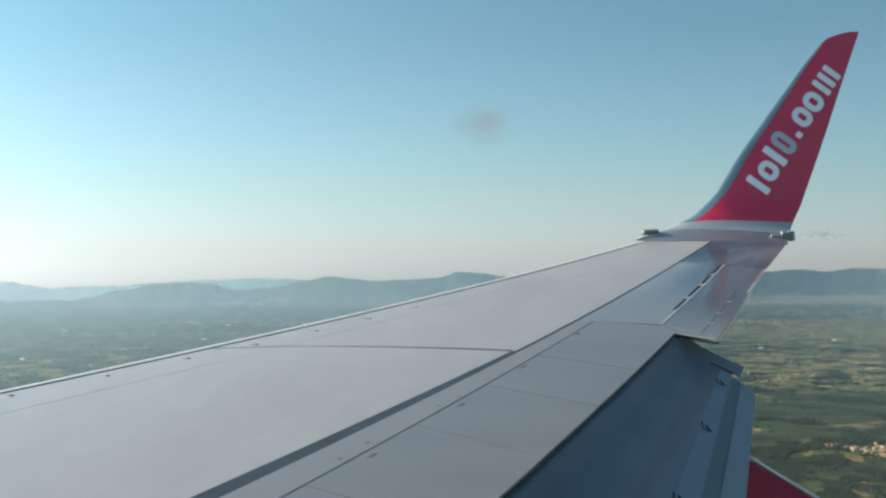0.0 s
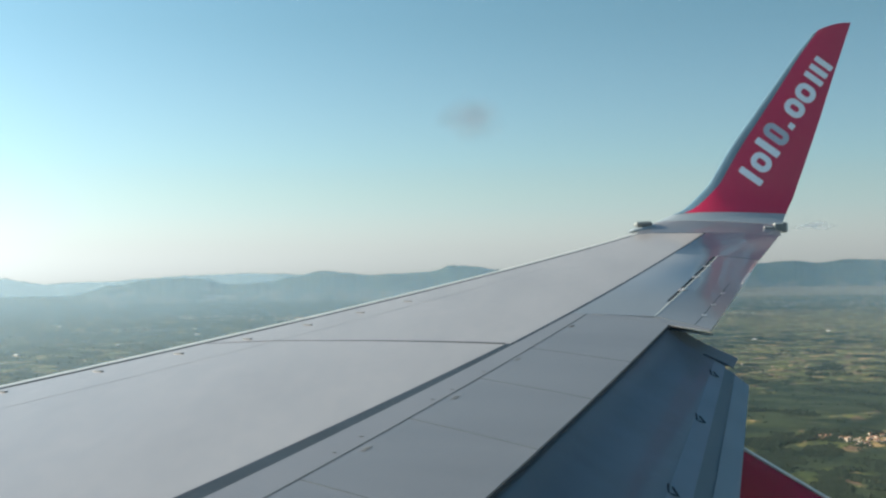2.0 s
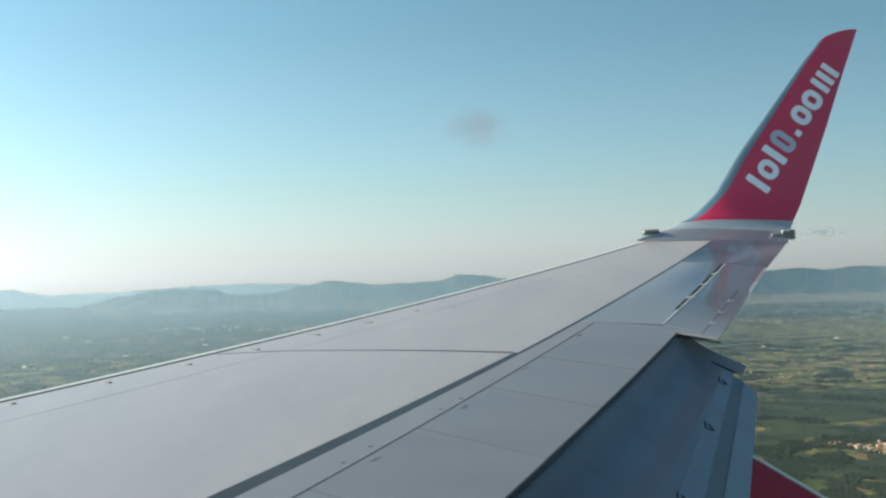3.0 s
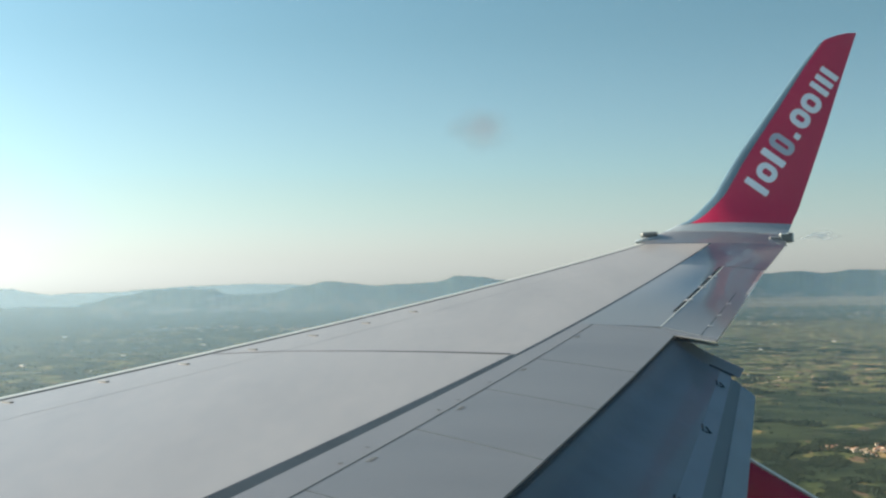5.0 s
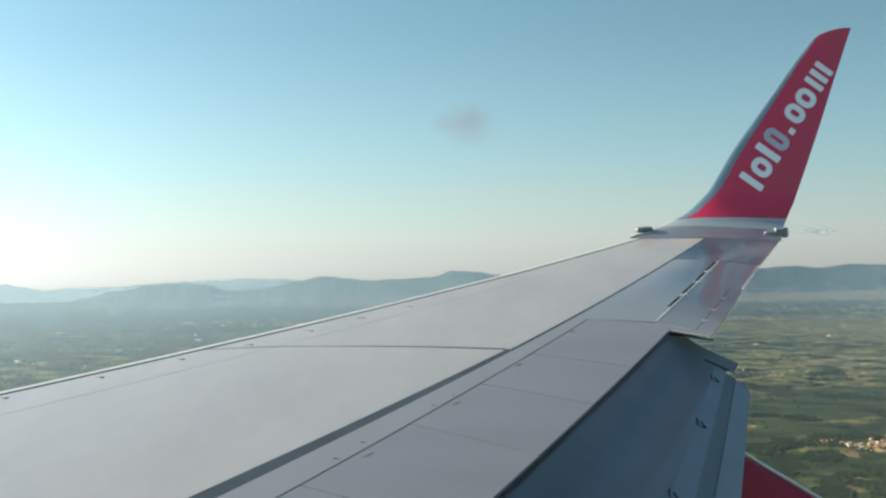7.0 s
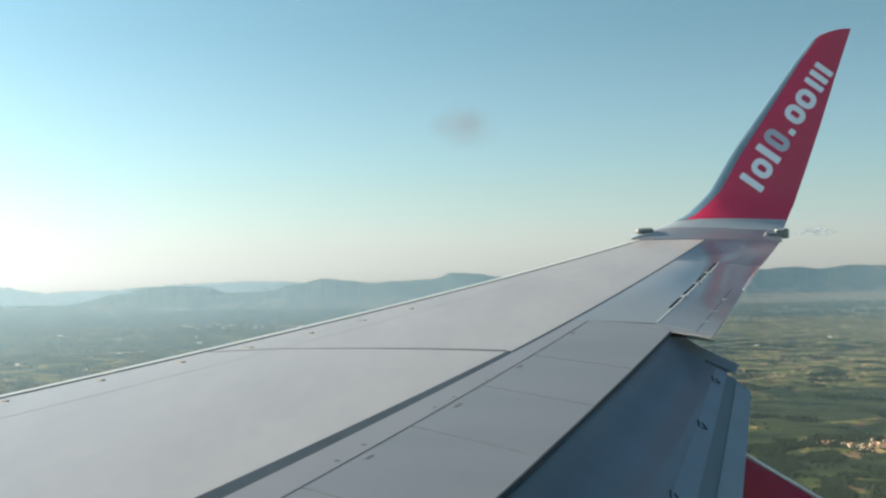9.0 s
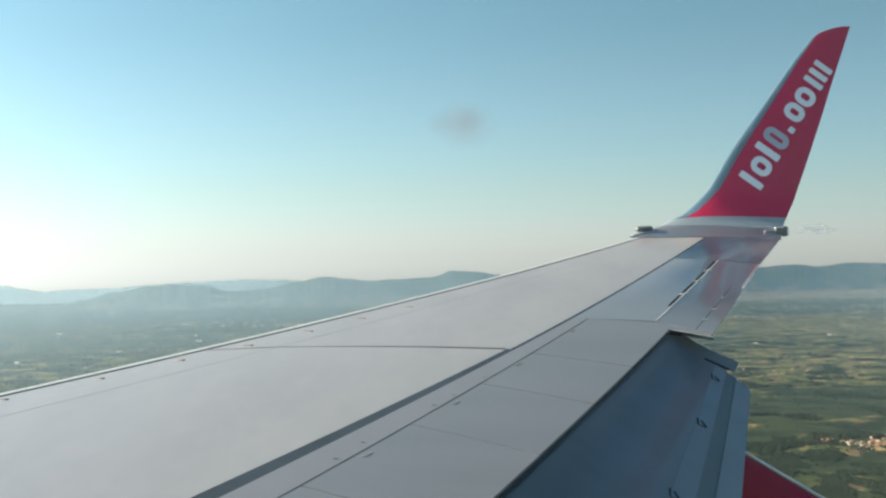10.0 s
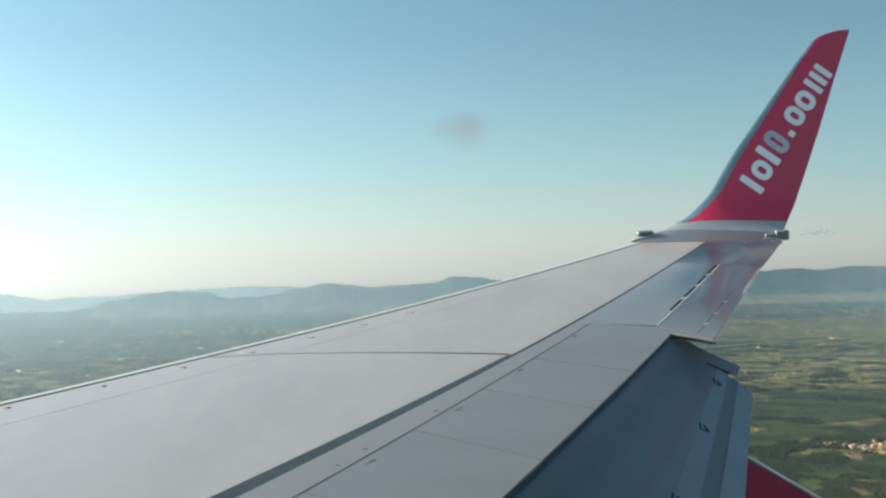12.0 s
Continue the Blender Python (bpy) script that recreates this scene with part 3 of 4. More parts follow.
def emblem(y, h, along, across, lean, round_, mat, stroke=0.0):
    """A plain rounded bar, or a ring where a stroke is given, lying on the winglet's inner face."""
    bm = bmesh.new()

    def outline(inset):
        n, r, pts = 6, max(0.006, round_ - inset), []
        for sx, sy, a0 in ((1, 1, 0), (-1, 1, 90), (-1, -1, 180), (1, -1, 270)):
            for k in range(n + 1):
                a = radians(a0 + 90 * k / n)
                pts.append((sx * (along / 2 - inset - r) + r * math.cos(a), sy * (across / 2 - inset - r) + r * math.sin(a)))
        return pts

    ca, sa = math.cos(lean), math.sin(lean)

    def on_face(pts, proud):
        made = []
        for px, py in pts:
            yy, hh = y - (px * ca - py * sa), h + px * sa + py * ca
            f, b = table(LE_H, hh), table(TE_H, hh)
            u = min(1, max(0, (yy - f) / (b - f)))
            made.append(bm.verts.new(winglet_point(hh, u, -1, proud)))
        return made

    outer = outline(0)
    top, low = on_face(outer, 0.004), on_face(outer, -0.002)
    inner = on_face(outline(stroke), 0.004) if stroke else on_face([(0, 0)], 0.004)
    m = len(outer)
    for i in range(m):
        k = (i + 1) % m
        bm.faces.new((top[i], low[i], low[k], top[k]))
        if stroke:
            bm.faces.new((top[i], top[k], inner[k], inner[i]))
        else:
            bm.faces.new((top[i], top[k], inner[0]))
    return part("emblem", bm, mat, winglet, ("silver-grey " if mat is LOGO_GREY else "white ") + ("ring" if stroke else "bar"))


LEAN = math.atan2(1.22, 0.88)
for y, h, along, across, stroke, mat in ((-3.042, 0.670, 0.078, 0.29, 0, LOGO_WHITE), (-3.165, 0.830, 0.20, 0.235, 0.066, LOGO_WHITE), (-3.246, 1.000, 0.082, 0.30, 0, LOGO_WHITE),
                                         (-3.352, 1.155, 0.175, 0.30, 0.066, LOGO_GREY), (-3.530, 1.249, 0.070, 0.070, 0, LOGO_WHITE), (-3.577, 1.457, 0.195, 0.235, 0.066, LOGO_WHITE),
                                         (-3.712, 1.636, 0.205, 0.235, 0.066, LOGO_WHITE), (-3.815, 1.805, 0.066, 0.235, 0, LOGO_WHITE), (-3.877, 1.895, 0.066, 0.225, 0, LOGO_WHITE), (-3.940, 1.985, 0.066, 0.225, 0, LOGO_WHITE)):
    emblem(y, h, along, across, LEAN, min(along, across) * (0.46 if stroke else 0.22), mat, stroke)


def capsule(p, q, r0, r1, squash=0.6):
    p, q = Vector(p), Vector(q)
    d = (q - p)
    side = Vector((d.y, -d.x, 0)).normalized()
    rings = []
    for i in range(9):
        s = i / 8
        r = (r0 + (r1 - r0) * s) * (1 - (2 * s - 1) ** 6) ** 0.5 + 0.002
        c = p + d * s
        rings.append([tuple(c + side * r * math.cos(a) + Vector((0, 0, squash * r * math.sin(a)))) for a in [2 * math.pi * k / 14 for k in range(14)]])
    return loft(rings)


front_lamp = part("navigation_light", capsule((15.27, -1.695, 0.578), (15.29, -1.905, 0.585), 0.055, 0.058, 0.55), LAMP_DARK, wing, "dark navigation light housing at the wing tip")
part("light_base", capsule((15.20, -1.63, 0.500), (15.31, -1.96, 0.560), 0.04, 0.05, 0.55), ROOT_GREY, front_lamp, "grey base of the light")
rear_lamp = part("tail_light", block((15.30, -3.315, 0.527), (0.10, 0.050, 0.108), 0.008), LAMP_DARK, wing, "dark box-shaped rear position light")
part("lens", block((15.30, -3.347, 0.527), (0.085, 0.016, 0.092), 0.005), LAMP_GLASS, rear_lamp, "pale glass lens")
part("housing", block((15.30, -3.255, 0.522), (0.085, 0.080, 0.082), 0.008), LAMP_DARK, rear_lamp, "dark grey housing")
part("cover", block((15.30, -3.265, 0.568), (0.10, 0.10, 0.010), 0.003), WHITE, rear_lamp, "pale cover plate")
part("bracket", block((15.29, -3.19, 0.494), (0.05, 0.16, 0.018), 0.005), WHITE, rear_lamp, "pale mounting bracket")
part("arm", block((15.29, -3.165, 0.535), (0.04, 0.12, 0.022), 0.006), FAIRING_GREY, rear_lamp)

# small plates along the front and marks by the spoiler hinges
for x, y in ((6.884, 2.352), (7.46, 2.031), (8.036, 1.721), (8.561, 1.412), (9.133, 1.111), (9.696, 0.814), (10.261, 0.513)):
    part("cover_plate", block((x, y, surf(x, y) + 0.002), (0.024, 0.062, 0.006), 0.002, pose(0, 0, 0, 0, 0, -28)), TAN, wing)
for x, y in ((5.643, 0.585), (5.941, 0.50), (6.762, 0.226), (7.02, 0.135), (7.521, -0.023)):
    part("fastener", block((x, y, surf(x, y) + 0.002), (0.010, 0.020, 0.002), 0.0008), TAN, wing)
for x, y in ((5.736, 0.465), (6.832, 0.119), (7.933, -0.217), (9.156, -0.603)):
    for s in (-0.03, 0.0, 0.03):
        part("access_mark", block((x + s, y - s * 0.3, surf(x + s, y - s * 0.3) + 0.0005), (0.018, 0.026, 0.002), 0.0008), TAN, wing)

# ---- the land ----
ALT = 275.0
LAND = 0.5      # the land lies at half its true distance, and is built at half size


FAR = 4800.0


def shrink(rt):
    """The plain is drawn together towards the horizon and lifted in proportion: it stays one even, gentle slope."""
    return rt / (1 + rt / FAR)


def land(az, rt):
    """A place on the plain: degrees to the right of straight outboard, metres away. Also its scale."""
    k = shrink(rt) / rt
    a = radians(az)
    return Vector((rt * k * math.cos(a), -rt * k * math.sin(a), -ALT * k)), k * LAND


def field_material():
    m = bpy.data.materials.new("fields_and_meadows")
    m.use_nodes = True
    n, l = m.node_tree.nodes, m.node_tree.links
    b = n["Principled BSDF"]
    b.inputs["Roughness"].default_value = 0.95
    b.inputs["Specular IOR Level"].default_value = 0.1
    uv = n.new("ShaderNodeUVMap")
    uv.uv_map = "metres"
    warp = n.new("ShaderNodeTexNoise")
    warp.inputs["Scale"].default_value, warp.inputs["Detail"].default_value = 2.5, 3
    l.new(uv.outputs[0], warp.inputs["Vector"])
    add = n.new("ShaderNodeVectorMath")
    add.operation = "MULTIPLY_ADD"
    add.inputs[1].default_value = (0.25, 0.25, 0)
    l.new(warp.outputs["Color"], add.inputs[0])
    l.new(uv.outputs[0], add.inputs[2])
    mp = n.new("ShaderNodeMapping")
    mp.inputs["Rotation"].default_value = (0, 0, 0.45)
    mp.inputs["Scale"].default_value = (8.6, 27.0, 1)
    l.new(add.outputs[0], mp.inputs["Vector"])
    cell = n.new("ShaderNodeTexVoronoi")
    cell.voronoi_dimensions, cell.distance = "2D", "CHEBYCHEV"
    cell.inputs["Scale"].default_value, cell.inputs["Randomness"].default_value = 1.0, 0.85
    l.new(mp.outputs[0], cell.inputs["Vector"])
    sep = n.new("ShaderNodeSeparateColor")
    l.new(cell.outputs["Color"], sep.inputs[0])
    ramp = n.new("ShaderNodeValToRGB")
    ramp.color_ramp.interpolation = "CONSTANT"
    stops = ((0.0, (0.068, 0.077, 0.027)), (0.18, (0.090, 0.102, 0.033)), (0.32, (0.044, 0.054, 0.022)), (0.44, (0.122, 0.118, 0.044)),
             (0.55, (0.135, 0.124, 0.056)), (0.66, (0.076, 0.088, 0.029)), (0.75, (0.240, 0.180, 0.088)), (0.84, (0.128, 0.086, 0.056)), (0.93, (0.054, 0.065, 0.023)))
    while len(ramp.color_ramp.elements) < len(stops):
        ramp.color_ramp.elements.new(0.5)
    for e, (p, c) in zip(ramp.color_ramp.elements, stops):
        e.position, e.color = p, (*c, 1)
    l.new(sep.outputs[0], ramp.inputs["Fac"])
    # hedges between the fields
    edge = n.new("ShaderNodeTexVoronoi")
    edge.voronoi_dimensions, edge.feature = "2D", "DISTANCE_TO_EDGE"
    edge.inputs["Scale"].default_value, edge.inputs["Randomness"].default_value = 0.7, 0.9
    l.new(mp.outputs[0], edge.inputs["Vector"])
    er = n.new("ShaderNodeMapRange")
    er.inputs["From Min"].default_value, er.inputs["From Max"].default_value = 0.03, 0.11
    l.new(edge.outputs["Distance"], er.inputs["Value"])
    gap = n.new("ShaderNodeTexNoise")
    gap.inputs["Scale"].default_value, gap.inputs["Detail"].default_value = 9, 3
    l.new(uv.outputs[0], gap.inputs["Vector"])
    gr = n.new("ShaderNodeMapRange")
    gr.inputs["From Min"].default_value, gr.inputs["From Max"].default_value = 0.45, 0.55
    l.new(gap.outputs["Fac"], gr.inputs["Value"])
    mx = n.new("ShaderNodeMath")
    mx.operation = "MAXIMUM"
    l.new(er.outputs[0], mx.inputs[0])
    l.new(gr.outputs[0], mx.inputs[1])
    hedge = n.new("ShaderNodeMix")
    hedge.data_type = "RGBA"
    hedge.inputs[6].default_value = (0.024, 0.036, 0.018, 1)
    l.new(mx.outputs[0], hedge.inputs[0])
    l.new(ramp.outputs[0], hedge.inputs[7])
    # woods
    wood = n.new("ShaderNodeTexNoise")
    wood.inputs["Scale"].default_value, wood.inputs["Detail"].default_value = 2.8, 7
    wmap = n.new("ShaderNodeMapping")
    wmap.inputs["Scale"].default_value = (0.8, 1.0, 1)
    l.new(uv.outputs[0], wmap.inputs["Vector"])
    l.new(wmap.outputs[0], wood.inputs["Vector"])
    tract = n.new("ShaderNodeTexNoise")
    tract.inputs["Scale"].default_value, tract.inputs["Detail"].default_value = 0.22, 3
    l.new(uv.outputs[0], tract.inputs["Vector"])
    lean = n.new("ShaderNodeMath")
    lean.operation = "MULTIPLY_ADD"
    lean.inputs[1].default_value = 0.55
    l.new(tract.outputs["Fac"], lean.inputs[0])
    l.new(wood.outputs["Fac"], lean.inputs[2])
    # the woods grow denser towards the hills ahead
    place = n.new("ShaderNodeSeparateXYZ")
    l.new(uv.outputs[0], place.inputs[0])
    ahead = n.new("ShaderNodeMapRange")
    ahead.inputs["From Min"].default_value, ahead.inputs["From Max"].default_value = -4.0, 8.0
    ahead.inputs["To Min"].default_value, ahead.inputs["To Max"].default_value = -0.02, 0.24
    l.new(place.outputs["Y"], ahead.inputs["Value"])
    east = n.new("ShaderNodeMath")
    l.new(ahead.outputs[0], east.inputs[0])
    # belts of wood and open land that lie across the plain
    reach = n.new("ShaderNodeMath")
    reach.operation = "MULTIPLY_ADD"
    reach.inputs[1].default_value, reach.inputs[2].default_value = 1 / 60, 0.0
    drift = n.new("ShaderNodeMath")
    drift.operation = "MULTIPLY_ADD"
    drift.inputs[1].default_value = 6.0
    l.new(tract.outputs["Fac"], drift.inputs[0])
    l.new(place.outputs["X"], drift.inputs[2])
    l.new(drift.outputs[0], reach.inputs[0])
    belt = n.new("ShaderNodeValToRGB")
    BELTS = ((0.0, 0.565), (0.124, 0.565), (0.136, 0.50), (0.22, 0.50), (0.34, 0.47), (0.42, 0.53), (0.50, 0.60), (0.68, 0.60), (0.76, 0.36), (1.0, 0.36))
    while len(belt.color_ramp.elements) < len(BELTS):
        belt.color_ramp.elements.new(0.5)
    for e, (at, v) in zip(belt.color_ramp.elements, BELTS):
        e.position, e.color = at, (v, v, v, 1)
    l.new(reach.outputs[0], belt.inputs["Fac"])
    sum_ = n.new("ShaderNodeMath")
    l.new(lean.outputs[0], sum_.inputs[0])
    l.new(belt.outputs[0], sum_.inputs[1])
    l.new(sum_.outputs[0], east.inputs[1])
    wr = n.new("ShaderNodeMapRange")
    wr.inputs["From Min"].default_value, wr.inputs["From Max"].default_value = 1.32, 1.37
    l.new(east.outputs[0], wr.inputs["Value"])
    wmix = n.new("ShaderNodeMix")
    wmix.data_type = "RGBA"
    l.new(wr.outputs[0], wmix.inputs[0])
    l.new(hedge.outputs[2], wmix.inputs[6])
    wmix.inputs[7].default_value = (0.024, 0.037, 0.017, 1)
    # crop rows and patches inside a field
    fine = n.new("ShaderNodeTexNoise")
    fine.inputs["Scale"].default_value, fine.inputs["Detail"].default_value = 85, 6
    l.new(uv.outputs[0], fine.inputs["Vector"])
    fr = n.new("ShaderNodeMapRange")
    fr.inputs["From Min"].default_value, fr.inputs["From Max"].default_value = 0.3, 0.7
    fr.inputs["To Min"].default_value, fr.inputs["To Max"].default_value = 0.45, 1.25
    l.new(fine.outputs["Fac"], fr.inputs["Value"])
    # dry stubble on the far side of the plain
    dry = n.new("ShaderNodeMapRange")
    dry.interpolation_type = "SMOOTHSTEP"
    dry.inputs["From Min"].default_value, dry.inputs["From Max"].default_value = 0.67, 0.74
    dry.inputs["To Max"].default_value = 0.75
    l.new(reach.outputs[0], dry.inputs["Value"])
    stubble = n.new("ShaderNodeMix")
    stubble.data_type = "RGBA"
    stubble.inputs[7].default_value = (0.235, 0.190, 0.115, 1)
    aft_ = n.new("ShaderNodeMapRange")
    aft_.interpolation_type = "SMOOTHSTEP"
    aft_.inputs["From Min"].default_value, aft_.inputs["From Max"].default_value = 2.0, -6.0
    l.new(place.outputs["Y"], aft_.inputs["Value"])
    amount = n.new("ShaderNodeMath")
    amount.operation = "MULTIPLY"
    l.new(dry.outputs[0], amount.inputs[0])
    l.new(aft_.outputs[0], amount.inputs[1])
    patch = n.new("ShaderNodeMapRange")
    patch.inputs["From Min"].default_value, patch.inputs["From Max"].default_value = 0.38, 0.60
    l.new(tract.outputs["Fac"], patch.inputs["Value"])
    broken = n.new("ShaderNodeMath")
    broken.operation = "MULTIPLY"
    l.new(amount.outputs[0], broken.inputs[0])
    l.new(patch.outputs[0], broken.inputs[1])
    l.new(broken.outputs[0], stubble.inputs[0])
    l.new(wmix.outputs[2], stubble.inputs[6])
    mul = n.new("ShaderNodeVectorMath")
    mul.operation = "SCALE"
    l.new(stubble.outputs[2], mul.inputs[0])
    l.new(fr.outputs[0], mul.inputs["Scale"])
    soil = n.new("ShaderNodeTexNoise")
    soil.inputs["Scale"].default_value, soil.inputs["Detail"].default_value = 4.0, 8
    l.new(uv.outputs[0], soil.inputs["Vector"])
    sr = n.new("ShaderNodeMapRange")
    sr.inputs["From Min"].default_value, sr.inputs["From Max"].default_value = 0.38, 0.62
    l.new(soil.outputs["Fac"], sr.inputs["Value"])
    tone = n.new("ShaderNodeMix")
    tone.data_type = "RGBA"
    tone.inputs[6].default_value, tone.inputs[7].default_value = (0.58, 0.66, 0.72, 1), (1.55, 1.34, 1.18, 1)
    l.new(sr.outputs[0], tone.inputs[0])
    last = n.new("ShaderNodeVectorMath")
    last.operation = "MULTIPLY"
    l.new(mul.outputs[0], last.inputs[0])
    l.new(tone.outputs[2], last.inputs[1])
    l.new(last.outputs[0], b.inputs["Base Color"])
    return m


def build_ground():
    rts = [0, 400, 800, 1100, 1300] + [1400 * 1.028 ** i for i in range(121)]
    azs = [-180 + 4 * i for i in range(39)] + [-24 + 0.4 * i for i in range(121)] + [28 + 4 * i for i in range(38)]
    me = bpy.data.meshes.new("ground")
    verts, faces, uvs = [], [], []
    for rt in rts:
        for az in azs:
            p, k = land(az, max(rt, 0.001))
            verts.append(tuple(p))
            uvs.append((rt * math.cos(radians(az)) / 1000 / LAND, -rt * math.sin(radians(az)) / 1000 / LAND))
    n = len(azs)
    for j in range(len(rts) - 1):
        for i in range(n):
            k = (i + 1) % n
            faces.append((j * n + i, j * n + k, (j + 1) * n + k, (j + 1) * n + i))
    me.from_pydata(verts, [], faces)
    lay = me.uv_layers.new(name="metres")
    idx = np.zeros(len(me.loops), dtype=np.int32)
    me.loops.foreach_get("vertex_index", idx)
    lay.data.foreach_set("uv", np.array(uvs, dtype=np.float32)[idx].ravel())
    me.materials.append(field_material())
    me.update()
    ob = new("ground", me)
    return tagged(ob, "green and straw-coloured farmland with hedges and woods", "ground", kind="structure")


build_ground()

def hill_material():
    """Woods above, a patchwork of meadows and clearings on the lower slopes."""
    m = bpy.data.materials.new("wooded_hillside")
    m.use_nodes = True
    n, l = m.node_tree.nodes, m.node_tree.links
    b = n["Principled BSDF"]
    b.inputs["Roughness"].default_value, b.inputs["Specular IOR Level"].default_value = 0.95, 0.1
    tex = n.new("ShaderNodeTexCoord")
    mp = n.new("ShaderNodeMapping")
    mp.inputs["Scale"].default_value = (0.35, 1.0, 2.6)
    l.new(tex.outputs["Object"], mp.inputs["Vector"])
    big, small = n.new("ShaderNodeTexNoise"), n.new("ShaderNodeTexNoise")
    for t, s, d in ((big, 0.02, 8), (small, 0.07, 5)):
        t.inputs["Scale"].default_value, t.inputs["Detail"].default_value = s, d
        l.new(mp.outputs[0], t.inputs["Vector"])
    sep = n.new("ShaderNodeSeparateXYZ")
    l.new(tex.outputs["Object"], sep.inputs[0])
    up = n.new("ShaderNodeMapRange")
    up.inputs["From Min"].default_value, up.inputs["From Max"].default_value = -52, 6
    up.inputs["To Min"].default_value, up.inputs["To Max"].default_value = 0.10, -0.12
    l.new(sep.outputs["Z"], up.inputs["Value"])
    add = n.new("ShaderNodeMath")
    l.new(big.outputs["Fac"], add.inputs[0])
    l.new(up.outputs[0], add.inputs[1])
    cut = n.new("ShaderNodeMapRange")
    cut.inputs["From Min"].default_value, cut.inputs["From Max"].default_value = 0.50, 0.55
    l.new(add.outputs[0], cut.inputs["Value"])
    mix = n.new("ShaderNodeMix")
    mix.data_type = "RGBA"
    mix.inputs[6].default_value, mix.inputs[7].default_value = (0.032, 0.046, 0.028, 1), (0.088, 0.086, 0.062, 1)
    l.new(cut.outputs[0], mix.inputs[0])
    rng_ = n.new("ShaderNodeMapRange")
    rng_.inputs["From Min"].default_value, rng_.inputs["From Max"].default_value = 0.3, 0.7
    rng_.inputs["To Min"].default_value, rng_.inputs["To Max"].default_value = 0.6, 1.4
    l.new(small.outputs["Fac"], rng_.inputs["Value"])
    mul = n.new("ShaderNodeVectorMath")
    mul.operation = "SCALE"
    l.new(mix.outputs[2], mul.inputs[0])
    l.new(rng_.outputs[0], mul.inputs["Scale"])
    l.new(mul.outputs[0], b.inputs["Base Color"])
    return m


HILL = hill_material()
FAR_HILL = material("distant_hillside", (0.055, 0.070, 0.050), 0.95, vary=0.2, scale=0.004, spec=0.1)


def crest(rows, t):
    for (a, p), (b, q) in zip(rows, rows[1:]):
        if a <= t <= b:
            s = (t - a) / (b - a)
            s = s * s * (3 - 2 * s)
            return p + (q - p) * s
    return None


# near ridge: (right of straight outboard, crest over the eye's level), thousandths of the distance
NEAR = ((-460, -5.0), (-285, -5.0), (-270, -4.5), (-262, -1.8), (-235, 3.3), (-210, 7.2), (-195, 7.8), (-174, 7.2), (-154, 2.5), (-140, 3.0), (-126, 3.7),
                (-106, 7.9), (-86, 11.0), (-70, 9.3), (-54, 7.4), (-34, 8.0), (-10, 9.0), (6, 13.2), (22, 12.2), (38, 9.6), (52, 10.2), (90, 7.0), (140, 6.0), (190, 8.5),
                (225, 10.8), (247, 12.0), (263, 10.3), (288, 12.2), (315, 11.2), (350, 9.0), (460, 7.0))
FARR = ((-460, 6.0), (-380, 8.6), (-316, 9.6), (-303, 7.0), (-288, 4.9), (-262, 5.8), (-238, 5.9), (-215, 7.6), (-183, 9.2), (-160, 9.6), (-142, 10.2), (-115, 9.4), (-80, 6.0), (0, 4.0), (120, 3.0), (350, 3.0), (460, 3.0))


TURNS = [-180 + 1.5 * i for i in range(108)] + [-19 + 0.07 * i for i in range(543)] + [19.5 + 1.5 * i for i in range(107)]


def crest_at(rows, az, seed):
    """The crest's height at a bearing, in thousandths of the distance."""
    t = math.tan(radians(az)) * 1000 + 24 if abs(az) < 60 else 9999
    h = crest(rows, t)
    if h is not None:
        h -= 2.4 - 0.0042 * max(-330, min(330, t))
    if h is None:
        h = 7 + 4 * noise.noise((az * 0.12, seed, 0)) + 2 * noise.noise((az * 0.5, seed, 3))
    return h + 0.5 * noise.noise((az * 3.0, seed, 1)) + 0.5 * noise.noise((az * 9.0, seed, 2)) + 0.35 * noise.noise((az * 4.7, seed, 6)) + 0.25 * noise.noise((az * 14.0, seed, 4))


def build_ridge(name, label, rows, r0, lag, r1, r2, mat, rough, seed):
    azs = TURNS
    nr = 14
    verts, faces = [], []
    for az in azs:
        a = radians(az)
        h = crest_at(rows, az, seed)
        right = 1 / (1 + math.exp(-(az - 4) * 0.8))
        start = r0 + lag * right
        for j in range(nr + 1):
            s = j / nr
            r = start + (r1 - start) * s
            foot = -52.5 + 18 * right
            top = h / 1000 * r1
            gully = rough * noise.fractal((az * 0.35, s * 1.1, seed), 1.1, 2.1, 3) * math.sin(math.pi * s)
            z = foot + (top - foot) * s ** (0.85 + 0.5 * right) + gully * (top - foot)
            verts.append((r * math.cos(a), -r * math.sin(a), z))
        verts.append((r2 * math.cos(a), -r2 * math.sin(a), -160))
    m, n = nr + 2, len(azs)
    for i in range(n):
        k = (i + 1) % n
        for j in range(m - 1):
            faces.append((i * m + j, k * m + j, k * m + j + 1, i * m + j + 1))
    me = bpy.data.meshes.new(name)
    me.from_pydata(verts, [], faces)
    me.materials.append(mat)
    me.polygons.foreach_set("use_smooth", [True] * len(me.polygons))
    return tagged(new(name, me), label, "hills", kind="structure")


build_ridge("backdrop", "long dark wooded hills beyond the plain", NEAR, 3910, 325, 4560, 4600, HILL, 0.16, 3.0)
build_ridge("backdrop", "pale distant hills on the horizon", FARR, 4680, 0, 4800, 4830, FAR_HILL, 0.05, 8.0)


